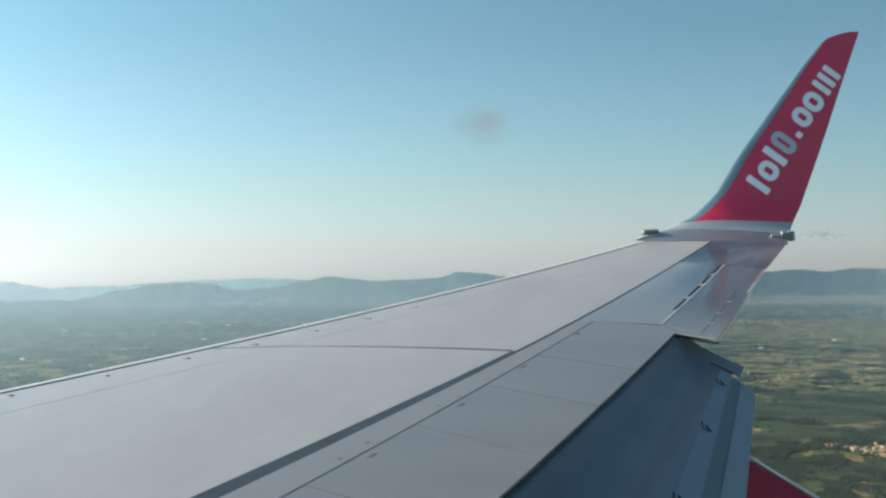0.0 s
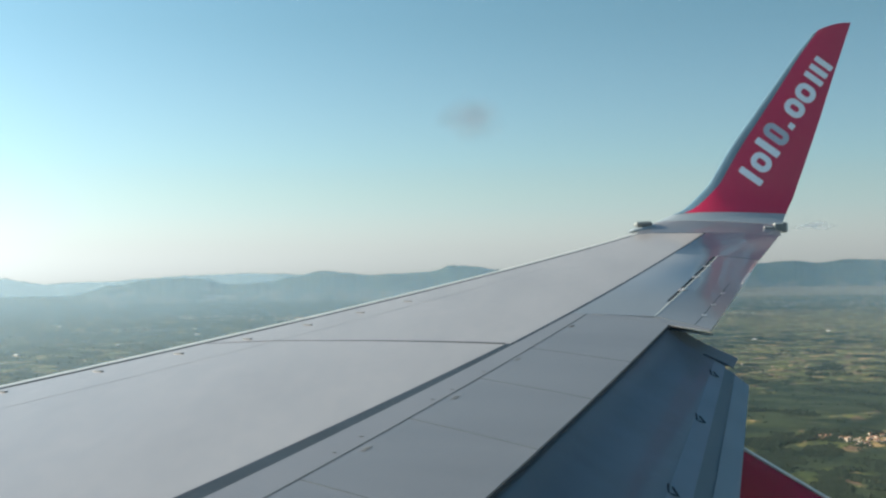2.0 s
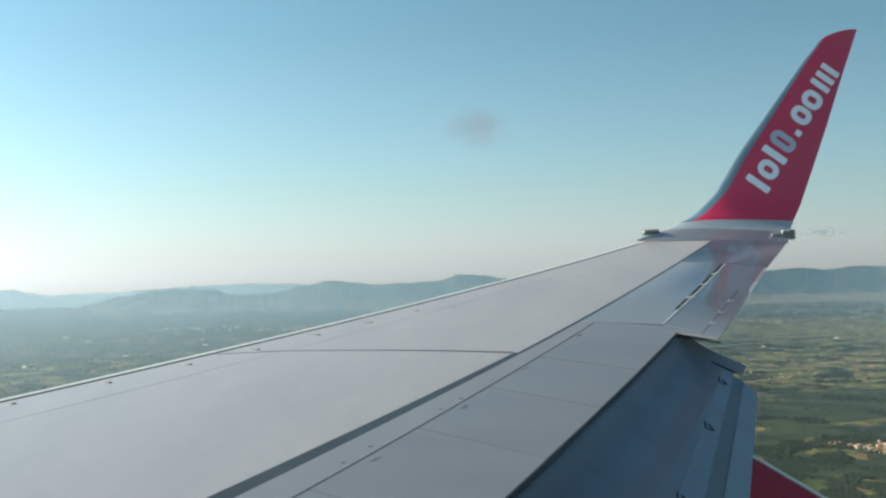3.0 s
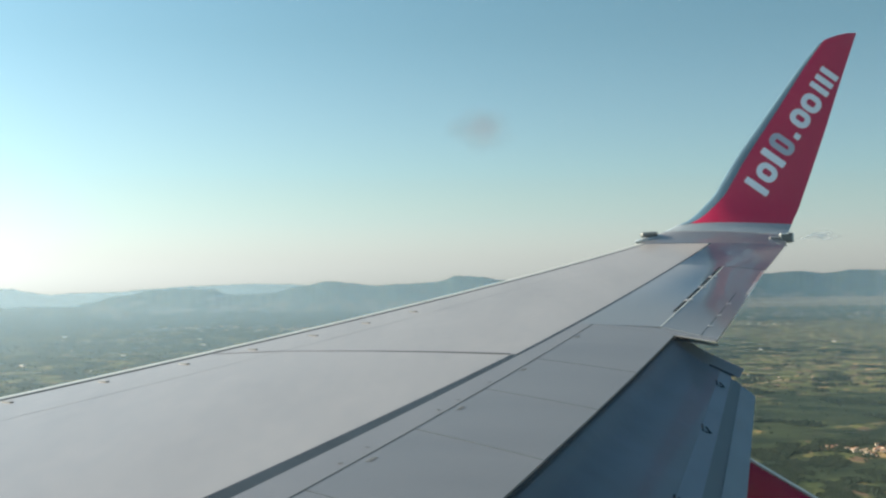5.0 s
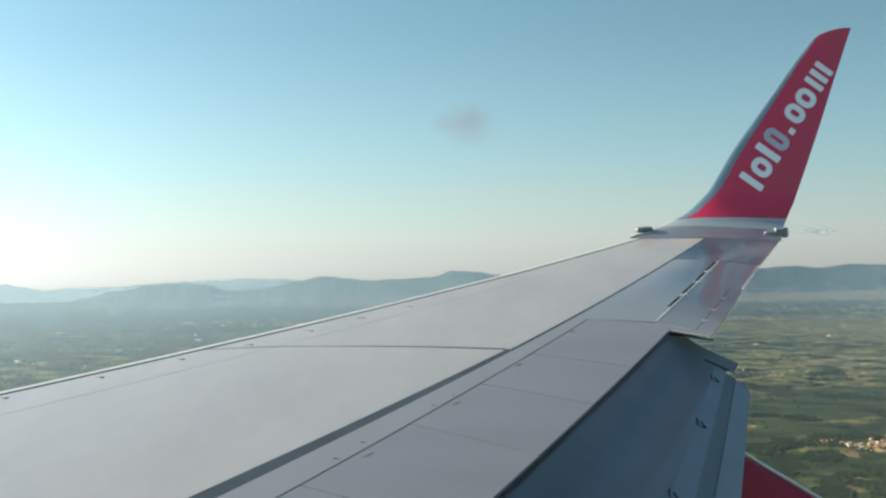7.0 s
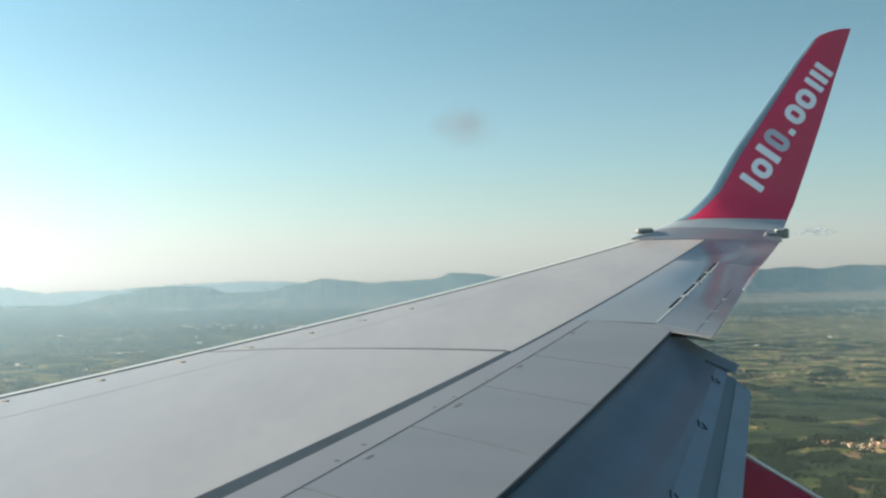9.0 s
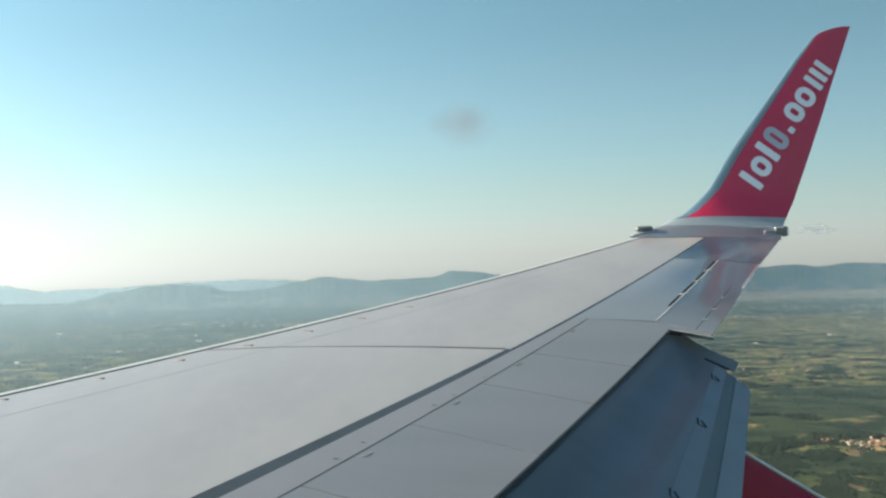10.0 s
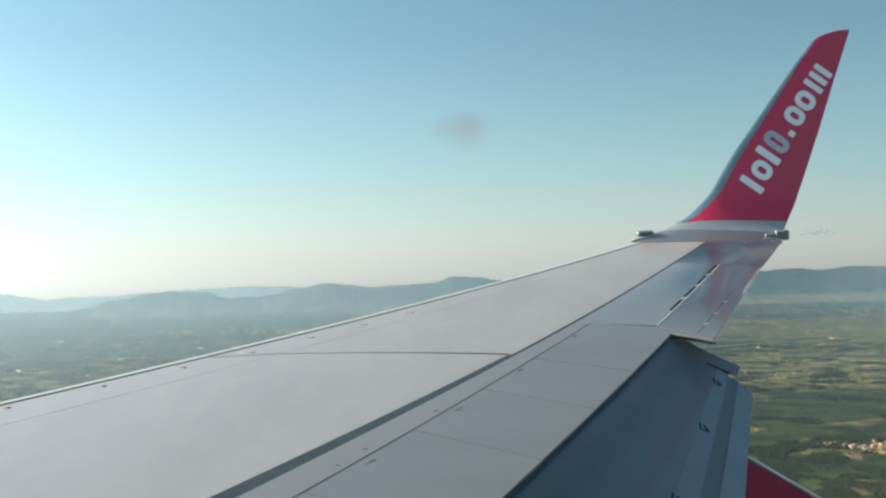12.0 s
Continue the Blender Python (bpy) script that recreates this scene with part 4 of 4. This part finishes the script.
def haze_material(name, most, rise, top, thin, aft, colour):
    """A tinted see-through shell in place of haze: it scatters the daylight that falls on it and lets the rest through.
    It thins out upwards.
    """
    m = bpy.data.materials.new(name)
    m.use_nodes = True
    n, l = m.node_tree.nodes, m.node_tree.links
    n.remove(n["Principled BSDF"])
    tex = n.new("ShaderNodeTexCoord")
    sep = n.new("ShaderNodeSeparateXYZ")
    l.new(tex.outputs["Object"], sep.inputs[0])
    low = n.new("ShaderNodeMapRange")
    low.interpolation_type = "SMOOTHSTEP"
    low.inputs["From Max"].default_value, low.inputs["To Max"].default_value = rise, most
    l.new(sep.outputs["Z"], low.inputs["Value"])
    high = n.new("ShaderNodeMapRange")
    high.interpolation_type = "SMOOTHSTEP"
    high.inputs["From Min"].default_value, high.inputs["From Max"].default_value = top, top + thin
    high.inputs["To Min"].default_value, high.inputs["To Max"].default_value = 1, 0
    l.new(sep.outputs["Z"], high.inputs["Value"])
    # density graded fore and aft to imitate how haze brightens towards the sun
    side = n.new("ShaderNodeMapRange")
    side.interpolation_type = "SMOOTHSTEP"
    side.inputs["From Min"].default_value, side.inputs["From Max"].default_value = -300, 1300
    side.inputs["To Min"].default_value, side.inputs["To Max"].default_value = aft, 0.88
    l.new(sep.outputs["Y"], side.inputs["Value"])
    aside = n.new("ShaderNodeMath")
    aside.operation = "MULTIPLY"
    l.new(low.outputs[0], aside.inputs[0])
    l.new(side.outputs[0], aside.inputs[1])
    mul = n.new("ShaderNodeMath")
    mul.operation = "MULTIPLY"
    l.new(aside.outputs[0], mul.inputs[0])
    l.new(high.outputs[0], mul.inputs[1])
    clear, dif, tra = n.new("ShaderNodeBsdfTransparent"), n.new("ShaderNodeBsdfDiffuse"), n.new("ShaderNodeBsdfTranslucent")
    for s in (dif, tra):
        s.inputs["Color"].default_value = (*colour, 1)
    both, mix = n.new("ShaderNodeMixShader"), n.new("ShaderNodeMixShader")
    l.new(dif.outputs[0], both.inputs[1])
    l.new(tra.outputs[0], both.inputs[2])
    l.new(mul.outputs[0], mix.inputs[0])
    l.new(clear.outputs[0], mix.inputs[1])
    l.new(both.outputs[0], mix.inputs[2])
    l.new(mix.outputs[0], n["Material Output"].inputs["Surface"])
    return m


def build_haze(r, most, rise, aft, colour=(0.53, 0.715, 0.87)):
    bm = bmesh.new()
    z0 = -ALT * (1 - r / FAR) if r < 4290 else -130
    n = len(TURNS)
    tops = [max(crest_at(NEAR, az, 3.0), crest_at(FARR, az, 8.0)) / 1000 * r - 0.4 - z0 for az in TURNS]
    # the shell's top is cut to the hills' crest as the camera sees it
    rows = [[bm.verts.new((r * math.cos(radians(az)), -r * math.sin(radians(az)), f * top)) for az, top in zip(TURNS, tops)] for f in (0, 0.5, 1)]
    for a, b in zip(rows, rows[1:]):
        for i in range(n):
            k = (i + 1) % n
            bm.faces.new((a[i], a[k], b[k], b[i]))
    me = bpy.data.meshes.new("mist")
    bm.to_mesh(me)
    bm.free()
    me.materials.append(haze_material("mist", most, rise, 0.020 * r - z0, 0.006 * r, aft, colour))
    ob = new("mist", me)
    ob.location.z = z0
    return tagged(ob, "thin bluish see-through shell standing for haze over the plain", "mist", kind="stuff")


# Seven tinted shells stand in for the air's haze.
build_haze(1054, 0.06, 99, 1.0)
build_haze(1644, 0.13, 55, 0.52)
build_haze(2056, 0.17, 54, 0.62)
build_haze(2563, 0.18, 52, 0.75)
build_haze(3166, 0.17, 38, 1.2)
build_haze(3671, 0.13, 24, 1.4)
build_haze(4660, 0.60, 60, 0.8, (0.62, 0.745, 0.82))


def build_cloud(az, rise, r, long, tall, seed):
    """A thin flat cloud far behind the hills: ragged, brighter in its middle."""
    m = bpy.data.materials.new("cloud")
    m.use_nodes = True
    n, l = m.node_tree.nodes, m.node_tree.links
    n.remove(n["Principled BSDF"])
    tex, sc, ln = n.new("ShaderNodeTexCoord"), n.new("ShaderNodeVectorMath"), n.new("ShaderNodeVectorMath")
    sc.operation, ln.operation = "MULTIPLY", "LENGTH"
    sc.inputs[1].default_value = (0, 2 / long, 2 / tall)
    l.new(tex.outputs["Object"], sc.inputs[0])
    l.new(sc.outputs[0], ln.inputs[0])
    noi = n.new("ShaderNodeTexNoise")
    noi.inputs["Scale"].default_value, noi.inputs["Detail"].default_value = 1.6, 5
    l.new(sc.outputs[0], noi.inputs["Vector"])
    add = n.new("ShaderNodeMath")
    add.operation = "MULTIPLY_ADD"
    add.inputs[1].default_value = 1.6
    l.new(noi.outputs["Fac"], add.inputs[0])
    l.new(ln.outputs["Value"], add.inputs[2])
    rng_ = n.new("ShaderNodeMapRange")
    rng_.interpolation_type = "SMOOTHSTEP"
    rng_.inputs["From Min"].default_value, rng_.inputs["From Max"].default_value = 0.8, 1.6
    rng_.inputs["To Min"].default_value, rng_.inputs["To Max"].default_value = 0.75, 0.0
    l.new(add.outputs[0], rng_.inputs["Value"])
    clear, dif, tra = n.new("ShaderNodeBsdfTransparent"), n.new("ShaderNodeBsdfDiffuse"), n.new("ShaderNodeBsdfTranslucent")
    both, mix = n.new("ShaderNodeMixShader"), n.new("ShaderNodeMixShader")
    for s in (dif, tra):
        s.inputs["Color"].default_value = (0.92, 0.92, 0.92, 1)
    l.new(dif.outputs[0], both.inputs[1])
    l.new(tra.outputs[0], both.inputs[2])
    both.inputs[0].default_value = 0.6
    l.new(rng_.outputs[0], mix.inputs[0])
    l.new(clear.outputs[0], mix.inputs[1])
    l.new(both.outputs[0], mix.inputs[2])
    l.new(mix.outputs[0], n["Material Output"].inputs["Surface"])
    bm = bmesh.new()
    nx, nz = 24, 8
    rows = [[bm.verts.new((0.1 * tall * noise.noise((i * 0.4, j * 0.6, seed)), long * (i / nx - 0.5) * 1.3, tall * (j / nz - 0.5) * 1.3)) for i in range(nx + 1)] for j in range(nz + 1)]
    for a, b in zip(rows, rows[1:]):
        for i in range(nx):
            bm.faces.new((a[i], a[i + 1], b[i + 1], b[i]))
    me = bpy.data.meshes.new("cloud")
    bm.to_mesh(me)
    bm.free()
    me.materials.append(m)
    ob = new("cloud", me)
    a = radians(az)
    ob.matrix_world = pose(r * math.cos(a), -r * math.sin(a), rise * r, 0, 0, -az)
    return tagged(ob, "faint white cloud low over the far hills", "cloud", kind="stuff")


build_cloud(13.4, 0.0345, 4900, 190, 42, 2.0)


# ---- the cabin window ----
def pane_material():
    m = bpy.data.materials.new("scuffed_acrylic")
    m.use_nodes = True
    n, l = m.node_tree.nodes, m.node_tree.links
    n.remove(n["Principled BSDF"])
    clear, dust, spot = n.new("ShaderNodeBsdfTransparent"), n.new("ShaderNodeBsdfTranslucent"), n.new("ShaderNodeBsdfTranslucent")
    clear.inputs["Color"].default_value = (0.97, 0.985, 0.98, 1)
    dust.inputs["Color"].default_value = (0.8, 0.82, 0.82, 1)
    spot.inputs["Color"].default_value = (0.80, 0.54, 0.45, 1)
    mix, mix2 = n.new("ShaderNodeMixShader"), n.new("ShaderNodeMixShader")
    mix.inputs[0].default_value = 0.024
    tex = n.new("ShaderNodeTexCoord")
    mp = n.new("ShaderNodeMapping")
    mp.inputs["Location"].default_value = (0, -0.0041, -0.0270)
    l.new(tex.outputs["Object"], mp.inputs["Vector"])
    warp = n.new("ShaderNodeTexNoise")
    warp.inputs["Scale"].default_value, warp.inputs["Detail"].default_value = 260, 3
    l.new(tex.outputs["Object"], warp.inputs["Vector"])
    off = n.new("ShaderNodeVectorMath")
    off.operation = "MULTIPLY_ADD"
    off.inputs[1].default_value = (0, 0.004, 0.003)
    l.new(warp.outputs["Color"], off.inputs[0])
    l.new(mp.outputs[0], off.inputs[2])
    sc = n.new("ShaderNodeVectorMath")
    sc.operation = "MULTIPLY"
    sc.inputs[1].default_value = (0, 1.0, 1.45)
    l.new(off.outputs[0], sc.inputs[0])
    ln = n.new("ShaderNodeVectorMath")
    ln.operation = "LENGTH"
    l.new(sc.outputs[0], ln.inputs[0])
    rng = n.new("ShaderNodeMapRange")
    rng.interpolation_type = "SMOOTHSTEP"
    rng.inputs["From Min"].default_value, rng.inputs["From Max"].default_value = 0.0005, 0.0060
    rng.inputs["To Min"].default_value, rng.inputs["To Max"].default_value = 0.32, 0.0
    l.new(ln.outputs["Value"], rng.inputs["Value"])
    l.new(clear.outputs[0], mix.inputs[1])
    l.new(dust.outputs[0], mix.inputs[2])
    l.new(rng.outputs[0], mix2.inputs[0])
    l.new(mix.outputs[0], mix2.inputs[1])
    l.new(spot.outputs[0], mix2.inputs[2])
    l.new(mix2.outputs[0], n["Material Output"].inputs["Surface"])
    return m


PANE_X = 0.22
window = thing("window_1", "clear acrylic cabin window with a brown smudge", "window", kind="structure")
bm = bmesh.new()
bmesh.ops.create_grid(bm, x_segments=1, y_segments=1, size=0.5)
bmesh.ops.scale(bm, vec=(0.30, 0.42, 1), verts=bm.verts)
bmesh.ops.transform(bm, matrix=pose(PANE_X, 0, 0, 90, 0, 90), verts=bm.verts)
pane = part("pane", bm, pane_material(), window, "scuffed acrylic pane with a faint brown smudge", smooth=False)
pane.visible_shadow = False


def cabin_wall():
    """A stretch of cabin side with a rounded window opening."""
    bm = bmesh.new()
    hole, out = [], []
    n = 48
    for i in range(n):
        a = 2 * math.pi * i / n
        c, s = math.cos(a), math.sin(a)
        p = 0.42
        hole.append((0.125 * math.copysign(abs(c) ** p, c), 0.175 * math.copysign(abs(s) ** p, s)))
        k = 1 / max(abs(c), abs(s))
        out.append((0.5 * c * k, 0.40 * s * k))
    rings = [[(PANE_X - 0.03, y, z) for y, z in hole], [(PANE_X - 0.03, y, z) for y, z in out], [(PANE_X + 0.08, y, z) for y, z in out], [(PANE_X + 0.08, y * 1.06, z * 1.06) for y, z in hole]]
    made = [[bm.verts.new(p) for p in r] for r in rings]
    made.append(made[0])
    for a, b in zip(made, made[1:]):
        for i in range(n):
            k = (i + 1) % n
            bm.faces.new((a[i], a[k], b[k], b[i]))
    bmesh.ops.recalc_face_normals(bm, faces=bm.faces[:])
    me = bpy.data.meshes.new("wall_cabin")
    bm.to_mesh(me)
    bm.free()
    me.materials.append(CABIN)
    return tagged(new("wall_cabin", me), "plain pale cabin side wall round the window", "wall", kind="structure")


def fuselage():
    """The plain barrel that closes the cabin round the camera, open where the window's panel sits."""
    bm = bmesh.new()
    cx, cz, r, t = -1.62, -0.25, 1.90, 0.08
    ys = [-7.0, -5, -3, -1.5, -0.5, 0.5, 1.5, 3, 5, 7, 9]
    top, low = math.asin((0.40 - cz) / r), math.asin((-0.40 - cz) / r)
    turns = [low + (top - low) * i / 4 for i in range(5)] + [top + (2 * math.pi - top + low) * i / 44 for i in range(1, 44)]
    for rad in (r, r - t):
        grid = [[bm.verts.new((cx + rad * math.cos(a), y, cz + rad * math.sin(a))) for a in turns] for y in ys]
        m = len(turns)
        for j in range(len(ys) - 1):
            for i in range(m):
                if ys[j] == -0.5 and i < 4:
                    continue
                k = (i + 1) % m
                bm.faces.new((grid[j][i], grid[j][k], grid[j + 1][k], grid[j + 1][i]))
        bm.faces.new(grid[0])
        bm.faces.new(grid[-1])
    me = bpy.data.meshes.new("wall_fuselage")
    bm.to_mesh(me)
    bm.free()
    me.materials.append(WHITE)
    me.polygons.foreach_set("use_smooth", [len(p.vertices) == 4 for p in me.polygons])
    return tagged(new("wall_fuselage", me), "plain white fuselage barrel round the cabin", "wall", kind="structure")


cabin_wall()
fuselage()


# ---- trees and villages ----
CROWN = material("broadleaf_foliage", (0.031, 0.042, 0.024), 0.9, island=0.4, spec=0.12)
PLASTER = material("pale_plaster", (0.42, 0.35, 0.27), 0.85, vary=0.1, scale=0.6, spec=0.2)
STONE = material("warm_stone", (0.42, 0.35, 0.27), 0.9, vary=0.15, scale=0.8, spec=0.2)
TILES = material("terracotta_tiles", (0.36, 0.15, 0.085), 0.85, vary=0.18, scale=1.2, spec=0.2)
TILES_OLD = material("faded_roof_tiles", (0.33, 0.21, 0.14), 0.85, vary=0.2, scale=1.2, spec=0.2)
SHEET = material("pale_roof_sheet", (0.40, 0.37, 0.33), 0.6, vary=0.08, scale=0.5, spec=0.3)
OPENING = material("dark_window_opening", (0.04, 0.045, 0.05), 0.3)

rng = np.random.default_rng(7)


def ball():
    bm = bmesh.new()
    bmesh.ops.create_icosphere(bm, subdivisions=1, radius=1)
    v = np.array([p.co[:] for p in bm.verts])
    f = np.array([[q.index for q in p.verts] for p in bm.faces])
    bm.free()
    return v, f


BALL_V, BALL_F = ball()


def build_woods(name, label, places):
    """Broadleaf trees in one mesh: each a short trunk under several uneven leafy clumps. places: x, y, z, size."""
    verts, faces, at = [], [], 0
    for x, y, z, s in places:
        h = s * rng.uniform(0.8, 1.25)
        t = [(x + 0.05 * s * math.cos(a), y + 0.05 * s * math.sin(a), z - 0.5) for a in (0, 2.1, 4.2)] + [(x + 0.025 * s * math.cos(a), y + 0.025 * s * math.sin(a), z + 0.5 * h) for a in (0, 2.1, 4.2)]
        verts.append(np.array(t))
        faces += [(at + i, at + (i + 1) % 3, at + 3 + (i + 1) % 3, at + 3 + i) for i in range(3)]
        at += 6
        for k in range(int(rng.integers(3, 6))):
            r = s * rng.uniform(0.20, 0.36)
            c = np.array((x, y, z)) + np.array((rng.normal(0, 0.24) * s, rng.normal(0, 0.24) * s, h * rng.uniform(0.35, 0.8)))
            v = BALL_V * rng.uniform(0.72, 1.25, (len(BALL_V), 1)) * r * np.array((1, 1, 0.85)) + c
            verts.append(v)
            faces += [tuple(int(i) + at for i in f) for f in BALL_F]
            at += len(v)
    me = bpy.data.meshes.new(name)
    me.from_pydata(np.concatenate(verts).tolist(), [], faces)
    me.materials.append(CROWN)
    return tagged(new(name, me), label, "trees", kind="stuff")


def scatter(az0, az1, rt0, rt1, count, keep, size, fine=1.0):
    out = []
    while len(out) < count:
        az, rt = rng.uniform(az0, az1), rt0 * (rt1 / rt0) ** rng.uniform(0, 1)
        x, y = rt * math.cos(radians(az)) / 1000, -rt * math.sin(radians(az)) / 1000
        w = noise.fractal((x * 4.0 * fine, y * 8.0 * fine, 0.3), 1.0, 2.1, 4)
        hedge = abs(noise.noise((x * 14 + 3, y * 22, 5.0)))
        if w > keep or (hedge < 0.006 and noise.noise((x * 5, y * 5, 9.0)) > -0.1):
            p, k = land(az, rt)
            out.append((p.x, p.y, p.z, size * k * rng.uniform(0.6, 1.3)))
    return out


build_woods("woodland", "dark green woods and hedgerow trees among fields", scatter(9.3, 18.0, 1450, 2900, 7000, 0.33, 7.5))
build_woods("woodland", "dense dark green woods below the village", scatter(10.3, 18.5, 1800, 2420, 9000, 0.0, 4.9, 2.3))
build_woods("woodland", "dark copses and hedges on the far plain", scatter(8.5, 18.0, 2900, 6500, 4000, 0.32, 10))
build_woods("woodland", "dark copses and hedges before the hills", scatter(-20.5, 2.5, 2700, 15000, 7500, 0.10, 12))


def house(az, rt, long, wide, tall, turn, wall_mat, roof_mat, label, group):
    p, k = land(az, rt)
    home = thing("house", label, "house", place=tuple(p), group=group)
    home.rotation_euler = (0, 0, radians(turn))
    home.scale = (k, k, k)
    part("wall", block((0, 0, tall / 2 - 0.3), (long, wide, tall + 0.6), 0.05), wall_mat, home)
    eave, rise = 0.5, wide * 0.24
    bm = bmesh.new()
    x, y = long / 2 + eave, wide / 2 + eave
    a = [bm.verts.new(q) for q in ((-x, -y, tall), (x, -y, tall), (x, y, tall), (-x, y, tall), (-x, 0, tall + rise), (x, 0, tall + rise))]
    for f in ((0, 1, 5, 4), (2, 3, 4, 5), (0, 4, 3), (1, 2, 5), (0, 3, 2, 1)):
        bm.faces.new([a[i] for i in f])
    roof = part("roof", bm, roof_mat, home, smooth=False)
    part("chimney", block((long * 0.2, 0.8, tall + rise + 0.2), (0.7, 0.7, 1.6), 0.03), wall_mat, roof)
    for side in (-1, 1) if rt < 8000 else ():
        for i in range(max(2, int(long / 4))):
            part("window", block((-long / 2 + 2 + i * 4, side * (wide / 2 + 0.02), tall * 0.62), (1.1, 0.08, 1.4), 0.0), OPENING, home, smooth=False)
    return home


def settlement(az, rt, spread_az, spread_rt, count, group, big=1.0):
    for i in range(count):
        a, r = az + rng.normal(0, spread_az), rt + rng.normal(0, spread_rt)
        pale, old = rng.random() < 0.6, rng.random() < 0.35
        house(a, r, big * rng.uniform(8, 15), big * rng.uniform(6, 9), rng.choice((3.4, 5.8, 6.4)) * big, rng.uniform(0, 180),
              PLASTER if pale else STONE, TILES_OLD if old else TILES,
              ("pale plastered" if pale else "warm stone") + (" town building with " if big > 1 else " village house with ") + ("faded tile roof" if old else "terracotta tile roof") + " among trees", group)


settlement(15.3, 2455, 0.60, 36, 32, "houses of the village")
settlement(13.6, 2490, 0.25, 20, 9, "houses of the hamlet")
settlement(12.5, 4300, 1.6, 500, 7, "farmhouses on the plain")
settlement(10.8, 10700, 0.7, 260, 34, "houses of the far village", 1.5)
settlement(13.5, 14500, 2.0, 900, 30, "buildings on the far plain", 2.3)
settlement(-7.0, 10800, 1.0, 260, 70, "buildings of the town under the hills", 1.9)
settlement(-11.6, 11700, 2.0, 330, 60, "buildings of the town under the hills", 1.8)
settlement(-14.0, 8900, 0.45, 160, 24, "houses under the hills", 1.2)
settlement(-14.6, 18500, 0.35, 1300, 22, "buildings of the town under the hills", 2.0)
settlement(-16.5, 8200, 1.5, 1200, 24, "houses under the hills", 1.2)


for i in range(9):
    house(rng.uniform(-18.5, -6.0), 5200 * 2.2 ** rng.random(), rng.uniform(30, 70), rng.uniform(18, 26), rng.uniform(9, 13), rng.uniform(50, 130),
          PLASTER, SHEET, "long pale farm shed with a low sheet roof on the plain", "sheds on the plain")
for i in range(2):
    house(rng.uniform(10.0, 17.5), 4200 * 2.0 ** rng.random(), rng.uniform(24, 45), rng.uniform(14, 20), rng.uniform(6, 9), rng.uniform(50, 130),
          PLASTER, SHEET, "long pale farm shed with a low sheet roof on the plain", "sheds on the plain")
